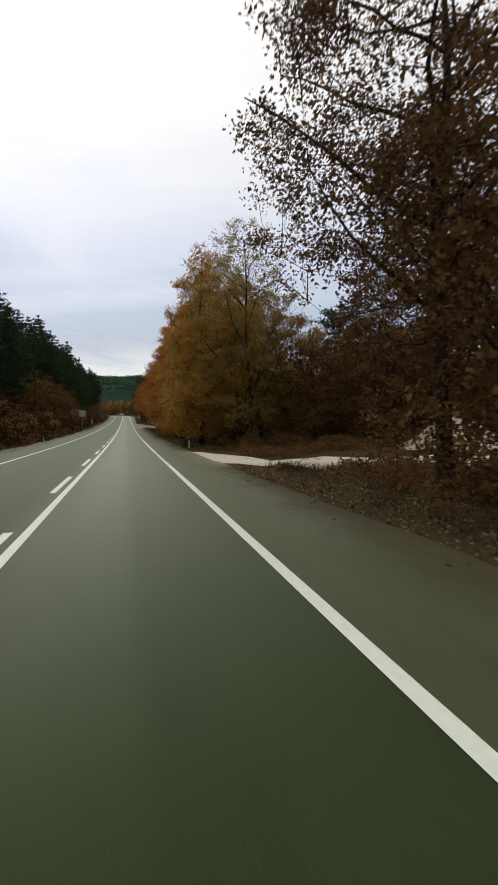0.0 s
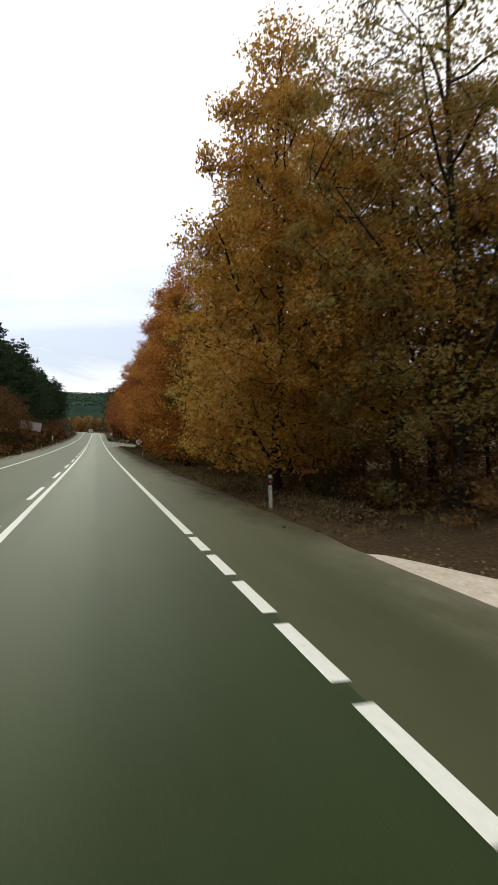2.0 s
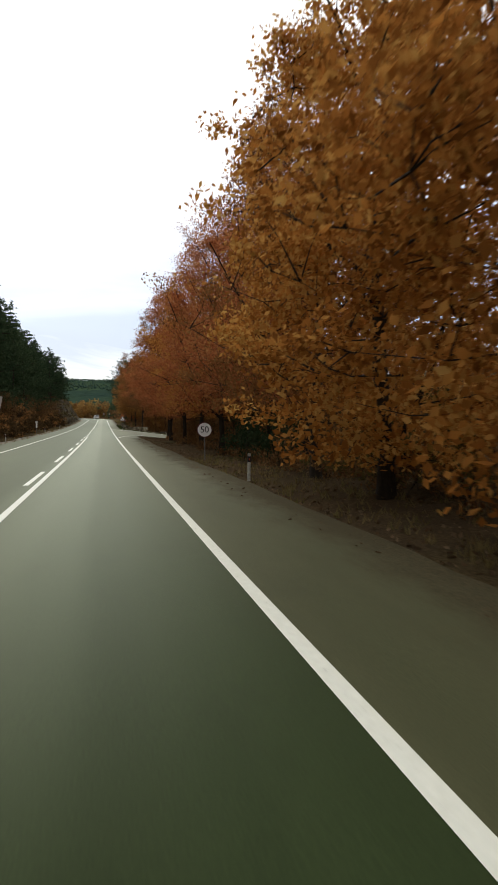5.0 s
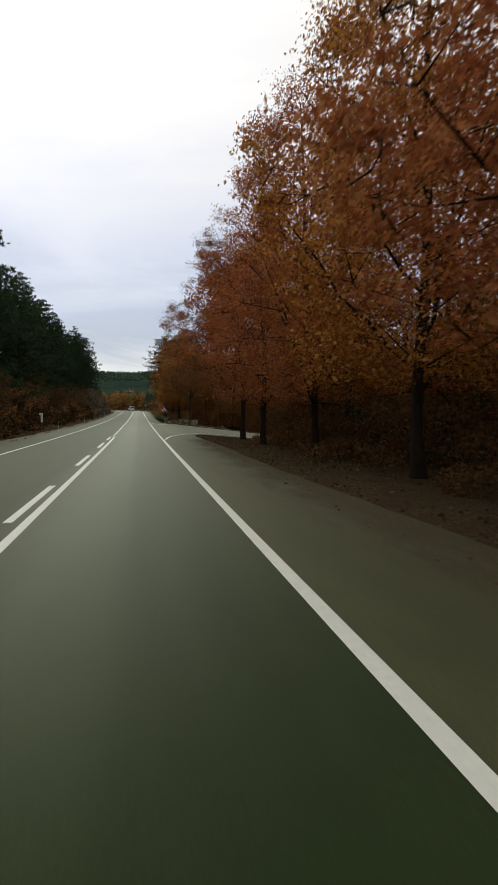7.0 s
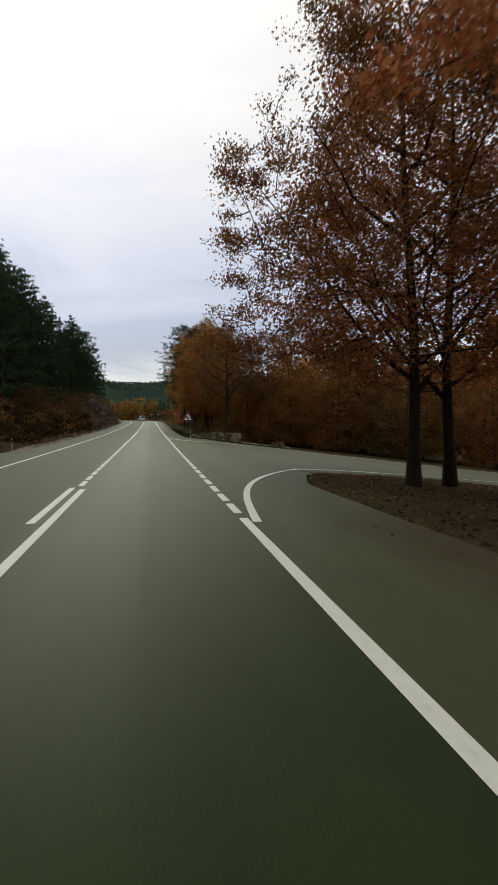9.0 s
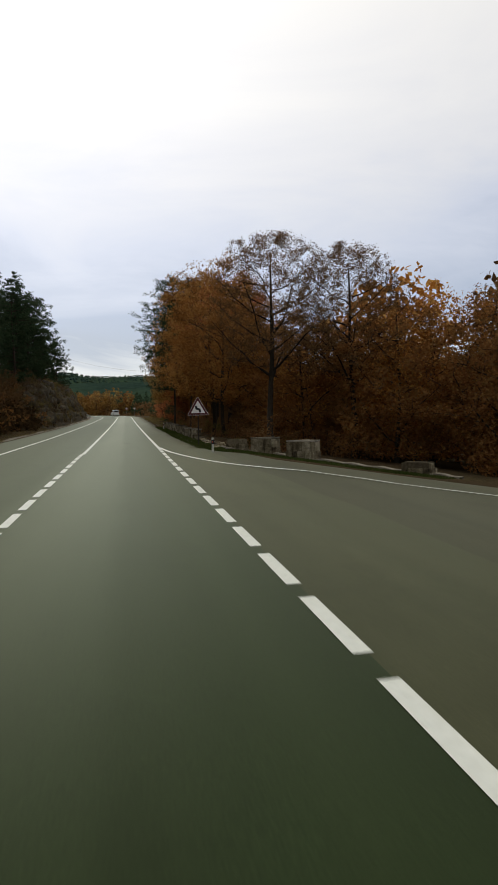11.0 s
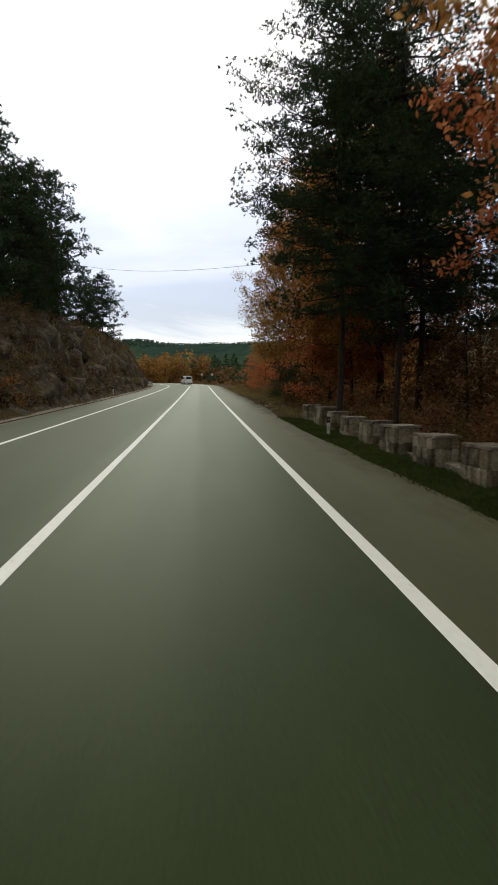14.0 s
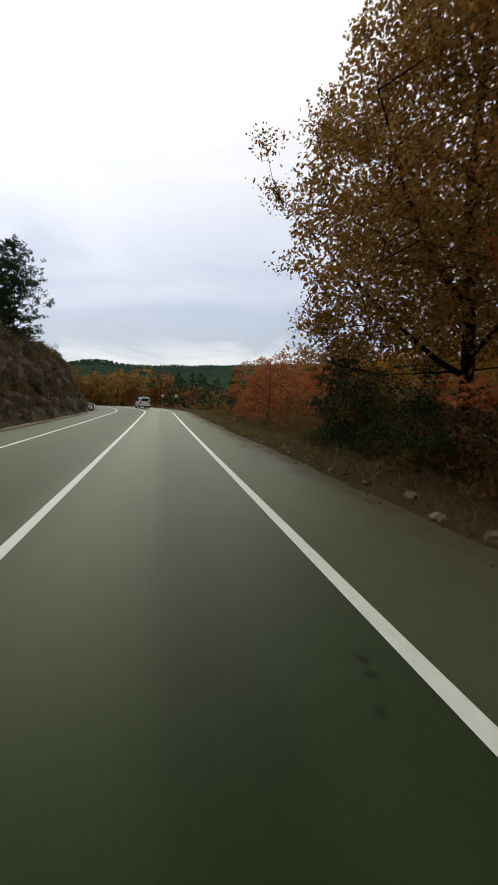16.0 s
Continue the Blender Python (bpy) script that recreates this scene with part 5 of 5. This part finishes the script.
# low kerb wall joining the posts
bm = bmesh.new()
rows = []
for k in range(58):
    y = 198 + k * 0.78
    x = 5.2 + 0.03 * math.sin(k)
    z = zat(x, y) + 0.10 + 0.03 * math.sin(k * 1.7)
    rows.append([bm.verts.new(q) for q in ((x - 0.17, y, z - 0.6), (x - 0.17, y, z), (x + 0.17, y, z), (x + 0.17, y, z - 0.6))])
for a, b in zip(rows, rows[1:]):
    for i in range(3):
        bm.faces.new((a[i], a[i + 1], b[i + 1], b[i]))
bmesh.ops.recalc_face_normals(bm, faces=bm.faces)
tagged(part("kerb_wall", bm, CAPSTONE), "low pale stone footing between the parapet posts", "wall", kind="structure")
bm = bmesh.new()
rows = []
for k in range(34):
    x = 5.4 + 7.2 * k / 33
    y = flare_line(x)
    z = zat(x, y) + 0.10 + 0.03 * math.sin(k * 1.7)
    rows.append([bm.verts.new(q) for q in ((x - 0.15, y - 0.10, z - 0.6), (x - 0.15, y - 0.10, z), (x + 0.15, y + 0.10, z), (x + 0.15, y + 0.10, z - 0.6))])
for p, q in zip(rows, rows[1:]):
    for i in range(3):
        bm.faces.new((p[i], p[i + 1], q[i + 1], q[i]))
bmesh.ops.recalc_face_normals(bm, faces=bm.faces)
tagged(part("flared_kerb_wall", bm, CAPSTONE), "low pale stone footing curving into the side road", "wall", kind="structure")
# tumbled stones of a broken stretch
ruin = thing("ruined_stone_wall", 5.3, 203.8, zat(5.3, 203.8), 0, "tumbled dry stones of a collapsed parapet", "stone wall")
for k in range(84):
    y = rng.uniform(-3.8, 4.6)
    x = rng.normal() * 0.22
    lay = (0, 0, 0, 1)[rng.randint(4)]
    w = rng.uniform(0.12, 0.34)
    s = under("stone", rubble[rng.randint(4)], ruin)
    s.matrix_basis = Matrix.LocRotScale((x, y, 0.045 + 0.08 * lay + zat(5.3 + x, 203.8 + y) - zat(5.3, 203.8)), Euler((rng.uniform(-0.3, 0.3), rng.uniform(-0.3, 0.3), rng.uniform(0, 3))), (w, w * rng.uniform(0.7, 1.4), rng.uniform(0.06, 0.12)))

# half-buried stones along the earth edge past the posts
for k in range(22):
    y = 250.5 + 1.75 * k + rng.uniform(-0.6, 0.6)
    x = right_edge(y) + rng.uniform(0.25, 0.85)
    w = rng.uniform(0.09, 0.22)
    ob = part("verge_stone", rocky("verge_stone", 30 + k, (w * 0.7, w, w * 0.5), STONE, 2), STONE)
    ob.matrix_basis = pose(x, y, zat(x, y) + 0.02, rng.uniform(-20, 20), rng.uniform(-15, 15), rng.uniform(0, 360))
    tagged(ob, "weathered pale stone half buried in the earth verge", "stone", "stones along the verge")


# ---------------------------------------------------------------- road furniture
POST_WHITE = plain("weathered_white", (0.42, 0.42, 0.37), 0.6, vary=0.3)


def delineator():
    ob = thing("delineator", 0, -900, 0, 0, "white roadside marker post with black band", "marker post", "marker posts")
    bm = box((0.10, 0.06, 1.0), (0, 0, 0.5), 0.015)
    part("post", bm, POST_WHITE, ob)
    part("band", box((0.116, 0.066, 0.22), (0, 0, 0.80), 0.012), BLACK, ob, "black band")
    part("reflector", prism([(-0.018, 0.77), (0.018, 0.77), (0.018, 0.84), (-0.018, 0.84)], 0.008, -0.041), REFLECTOR, ob, "red reflector")
    return ob


pat = delineator()
for x, y in [(4.8, 46.8), (4.9, 96.0), (3.95, 195.9), (4.2, 234.6), 
             (-9.3, 33.0), (-9.3, 70.0), (-9.3, 112.0), (-9.3, 140.0), (-9.3, 181.0), (-9.3, 215.0), (-9.58, 282.0), (-9.58, 327.0)]:
    copy_thing(pat, pose(x, y, zat(x, y) - (0.30 if y in (195.9, 234.6) else 0.06), rng.uniform(-3, 3), rng.uniform(-3, 3), 0))
drop(pat)


def outline(r, n=3, turn=90.0, corner=0.09):
    """Corner points of a plate with rounded corners."""
    pts = []
    for k in range(n):
        a = radians(turn + 360 * k / n)
        c = ((r - 2 * corner) * math.cos(a), (r - 2 * corner) * math.sin(a))
        for j in range(5):
            b = a + radians(-360 / n / 2 + 360 / n * j / 4)
            pts.append((c[0] + corner * math.cos(b), c[1] + corner * math.sin(b)))
    return pts


RUSTY = plain("dark_post", (0.022, 0.018, 0.015), 0.7)
# warning sign: double bend
wx, wy = 4.12, 202.5
sign = thing("warning_sign", wx, wy, zat(wx, wy), -4, "red-bordered triangular warning sign with black double bend", "road sign")
part("post", rod(0.03, 2.75, (0, 0.05, 1.2)), RUSTY, sign, "dark steel post")
cz = 2.03 + float(road_z(wy)) - zat(wx, wy)
part("plate", prism([(x, z + cz) for x, z in outline(0.68, corner=0.03)], 0.012), SIGN_RED, sign, "red border")
part("face", prism([(x, z + cz) for x, z in outline(0.47, corner=0.02)], 0.006, -0.008), SIGN_WHITE, sign, "white field")
part("rim", prism([(x, z + cz) for x, z in outline(0.71, corner=0.035)], 0.010, 0.003), SIGN_WHITE, sign, "thin white rim")
line_mid = [(0.12, -0.20), (0.112, -0.10), (0.085, -0.02), (0.04, 0.015), (-0.02, 0.0), (-0.07, 0.015), (-0.10, 0.07), (-0.108, 0.13), (-0.11, 0.20)]
line_mid = [Vector(q) for q in line_mid]
sides = [[], []]
for k, q in enumerate(line_mid):
    d = (line_mid[min(k + 1, 8)] - line_mid[max(k - 1, 0)]).normalized() * 0.064
    sides[0].append((q.x - d.y, q.y + d.x))
    sides[1].append((q.x + d.y, q.y - d.x))
arrow = sides[0] + sides[1][::-1]
part("arrow", prism([(x * 0.95, z * 0.95 + cz - 0.01) for x, z in arrow], 0.004, -0.013), BLACK, sign, "black double bend arrow")
part("bracket", box((0.30, 0.03, 0.05), (0, 0.03, cz - 0.2)), STEEL, sign)

# speed limit sign, half in the brush
lx, ly = 5.28, 107.0
limit = thing("speed_limit_sign", lx, ly, zat(lx, ly), -6, "round white speed limit sign with dark numerals", "road sign")
part("post", rod(0.035, 1.7, (0, 0.05, 0.75)), STEEL, limit, "steel post")
part("plate", rod(0.40, 0.012, (0, 0.0, 1.60), 40, axis="Y"), SIGN_RED, limit, "red border")
part("face", rod(0.355, 0.008, (0, -0.009, 1.60), 40, axis="Y"), SIGN_WHITE, limit, "white field")


def writing(name, text, size, mat, parent, at, spin=(90, 0, 0)):
    cu = bpy.data.curves.new(name, "FONT")
    cu.body, cu.size, cu.align_x, cu.align_y, cu.extrude = text, size, "CENTER", "CENTER", 0.002
    tmp = new(name, cu)
    me = bpy.data.meshes.new_from_object(tmp.evaluated_get(bpy.context.evaluated_depsgraph_get()))
    bpy.data.objects.remove(tmp)
    me.materials.clear()
    me.materials.append(mat)
    ob = under(name, me, parent, "black numerals")
    ob.matrix_basis = pose(*at, *spin)
    return ob


writing("numerals", "50", 0.46, BLACK, limit, (0, -0.016, 1.60))

# large board on two posts, seen from behind
bx, by = -10.6, 135.0
board = thing("direction_board", bx, by, zat(bx, by), 8, "large grey-pink sign board hanging askew on two posts", "road sign")
lift = 4.57 - zat(bx, by)
for dx in (-1.0, 1.0):
    part("post", rod(0.055, 4.6, (dx, 0.06, 1.6)), STEEL, board, "steel post")
askew = Matrix.Translation((0, 0, lift + 0.32)) @ Matrix.Rotation(radians(11), 4, "Y")
part("panel", box((3.4, 0.03, 1.45), (0, 0, 0), 0.01), BOARD, board, "weathered pale panel").matrix_basis = askew
for dz in (-0.35, 0.35):
    part("rail", box((3.0, 0.04, 0.06), (0, 0.036, dz)), STEEL, board).matrix_basis = askew

# kilometre marker
kx, ky = -9.5, 170.0
marker = thing("distance_marker", kx, ky, zat(kx, ky), 0, "small white distance marker on a post", "marker")
part("post", rod(0.03, 2.2, (0, 0.03, 0.9)), STEEL, marker, "thin post")
part("plate", box((0.22, 0.02, 0.75), (0, 0, 1.5), 0.008), WHITE, marker, "white plate")
part("cap_plate", box((0.40, 0.02, 0.16), (-0.05, -0.002, 1.98), 0.008), WHITE, marker, "white cross plate")

# small signs at the bend
for u, s, r0 in ((5.0, 352, 0.30), (7.5, 352, 0.30)):
    x, y = along(u, s)
    ob = thing("bend_sign", x, y, zat(x, y), math.degrees((s - BEND) / RADIUS), "small pale road sign on a post at the bend", "road sign", "signs at the bend")
    part("post", rod(0.035, 2.4, (0, 0.04, 1.1)), STEEL, ob, "steel post")
    part("plate", rod(r0, 0.015, (0, 0, 2.3), 24, axis="Y"), BOARD, ob, "pale plate")
x, y = along(-9.4, 356)
ob = thing("bend_warning_sign", x, y, zat(x, y), 15, "small triangular sign at the bend", "road sign")
part("post", rod(0.035, 2.0, (0, 0.04, 0.9)), STEEL, ob, "steel post")
part("plate", prism([(a, b + 2.0) for a, b in outline(0.5, corner=0.04)], 0.012), BOARD, ob, "pale plate")

# guard rail at the bend
rail = thing("guard_rail", *along(-8.6, 328), zat(*along(-8.6, 328)), 0, "pale steel guard rail on short posts", "guard rail")
base = Vector((*along(-8.6, 328), zat(*along(-8.6, 328))))
rows, bm = [], bmesh.new()
for k in range(17):
    sv = 328 + 2.0 * k
    x, y = along(-8.6, sv)
    q = Vector((x, y, float(road_z(sv)))) - base
    rows.append([bm.verts.new(q + Vector((dx, 0, dz))) for dx, dz in ((0, 0.42), (0.05, 0.48), (0, 0.56), (0.05, 0.64), (0, 0.72), (-0.02, 0.72), (-0.02, 0.42))])
    if k % 2 == 0:
        part("post", box((0.08, 0.10, 1.0), (q.x - 0.08, q.y, q.z + 0.22)), STEEL, rail)
for p, q in zip(rows, rows[1:]):
    for i in range(7):
        bm.faces.new((p[i], p[(i + 1) % 7], q[(i + 1) % 7], q[i]))
bmesh.ops.recalc_face_normals(bm, faces=bm.faces)
part("beam", bm, WHITE, rail, "pale corrugated beam")

# overhead wire between two poles hidden among the trees
def wire_at(x):
    return (x, 246.0 - 1.7 * x, 11.195 - 0.285 * x + 0.011 * x * x)


for x, y, top in (wire_at(9.5), wire_at(-18.0)):
    g = zat(x, y)
    ob = thing("utility_pole", x, y, g, 0, "weathered wooden utility pole among the trees", "utility pole")
    part("pole", rod(0.14, top - g + 0.6, (0, 0, (top - g) / 2), 10, 0.10), BARK, ob)
    part("crossarm", box((0.9, 0.08, 0.1), (0, 0, top - g - 0.25), 0.01), BARK, ob)
vv, ff = [], []
pts = [wire_at(9.5 - 27.5 * k / 24) for k in range(25)]
tube(pts, [0.008] * 25, 5, vv, ff)
tagged(new("overhead_wire", mesh_of("overhead_wire", vv, ff, BLACK)), "single dark overhead wire slung across the road", "wire")


# dark stains and patches on the asphalt
STAIN = material("tar_stain", asphalt_build((0.016, 0.023, 0.009), (0.022, 0.029, 0.012), 0.17))
for k, (u, sv, a, b) in enumerate([(1.31,22.9,.1,.16),(1.46,21.4,.12,.2),(1.45,20.4,.1,.14),(1.43,19.8,.12,.2),(1.53,18.8,.1,.18),(1.22,26.8,.1,.15),(1.38,25.9,.12,.18),
         (.18,205.9,.36,.2),(.72,200.35,.1,.14),(2.02,196.52,.17,.2),(1.38,250.3,.07,.09),(1.35,250.07,.06,.07),(1.24,249.6,.06,.09)]):
    bm = bmesh.new()
    ring = []
    for i in range(22):
        g = 2 * math.pi * i / 22
        w = 1 + 0.22 * math.sin(2 * g + k) + 0.2 * math.sin(3 * g + 2 * k) + 0.14 * math.sin(5 * g + k) + 0.10 * math.sin(9 * g + 3 * k)
        x, y = u + 0.72 * a * w * math.cos(g), sv + 0.62 * b * w * math.sin(g)
        ring.append(bm.verts.new((x, y, float(road_z(y)) + 0.005)))
    bm.faces.new(ring)
    tagged(part("tar_stain", bm, STAIN, road), "dark tar stain")


# ---------------------------------------------------------------- vehicle far ahead
def van(x, y, z, turn):
    ob = thing("estate_van", x, y, z, turn, "pale silver family van seen from behind", "car")
    w, l = 0.88, 2.15
    sect = [(0.30, 0.86), (0.55, 1.0), (0.95, 1.0), (1.10, 0.97), (1.62, 0.80), (1.78, 0.70), (1.82, 0.4)]
    bm = bmesh.new()
    rings = []
    for yy, k, top in ((-l, 0.95, 0.98), (-l + 0.12, 1.0, 1.0), (-0.6, 1.0, 1.0), (0.55, 1.0, 0.985), (1.05, 0.98, 0.70), (1.95, 0.93, 0.56), (2.12, 0.85, 0.50)):
        ring = []
        for zz, ww in sect:
            h = 0.30 + (zz - 0.30) * top
            ring.append((ww * w * k, yy + (0.10 * (zz - 1.0) if yy < -1.9 and zz > 1.0 else 0), h))
        full = ring + [(-a, b, c) for a, b, c in ring[::-1]]
        rings.append([bm.verts.new(q) for q in full])
    for a, b in zip(rings, rings[1:]):
        for i in range(len(a)):
            j = (i + 1) % len(a)
            bm.faces.new((a[i], a[j], b[j], b[i]))
    bm.faces.new(rings[0][::-1])
    bm.faces.new(rings[-1])
    bmesh.ops.recalc_face_normals(bm, faces=bm.faces)
    part("body", bm, CAR_PAINT, ob, flat=True)
    part("rear_window", prism([(-0.66, 1.13), (0.66, 1.13), (0.58, 1.58), (-0.58, 1.58)], 0.05, -l - 0.0), GLASS, ob, "dark tinted glass")
    part("bumper", box((1.74, 0.16, 0.26), (0, -l - 0.02, 0.42), 0.04), CAR_PAINT, ob)
    part("valance", box((1.5, 0.12, 0.14), (0, -l - 0.03, 0.28), 0.02), BLACK, ob, "black lower trim")
    part("number_plate", box((0.5, 0.02, 0.11), (0, -l - 0.02, 0.78), 0.004), SIGN_WHITE, ob, "white plate")
    for sx in (-1, 1):
        part("tail_lamp", box((0.14, 0.08, 0.46), (sx * 0.78, -l + 0.0, 0.92), 0.02), LAMP_RED, ob, "red tail lamp")
        part("mirror", box((0.2, 0.12, 0.15), (sx * 1.0, 0.75, 1.08), 0.03), BLACK, ob, "black door mirror")
        part("side_window", prism([(-1.7, 1.15), (0.75, 1.15), (0.45, 1.55), (-1.65, 1.55)], 0.02), GLASS, ob).matrix_basis = pose(sx * 0.80, 0, 0, 0, 0, 90)
        for wy2 in (-1.35, 1.3):
            tyre = part("wheel", rod(0.32, 0.21, (sx * 0.76, wy2, 0.32), 20, axis="X"), RUBBER, ob)
            part("rim", rod(0.19, 0.02, (sx * 0.87, wy2, 0.32), 14, axis="X"), STEEL, tyre, "grey wheel rim")
    return ob


vx, vy = along(0.1, 347)
van(vx, vy, float(road_z(347)), math.degrees((347 - BEND) / RADIUS))
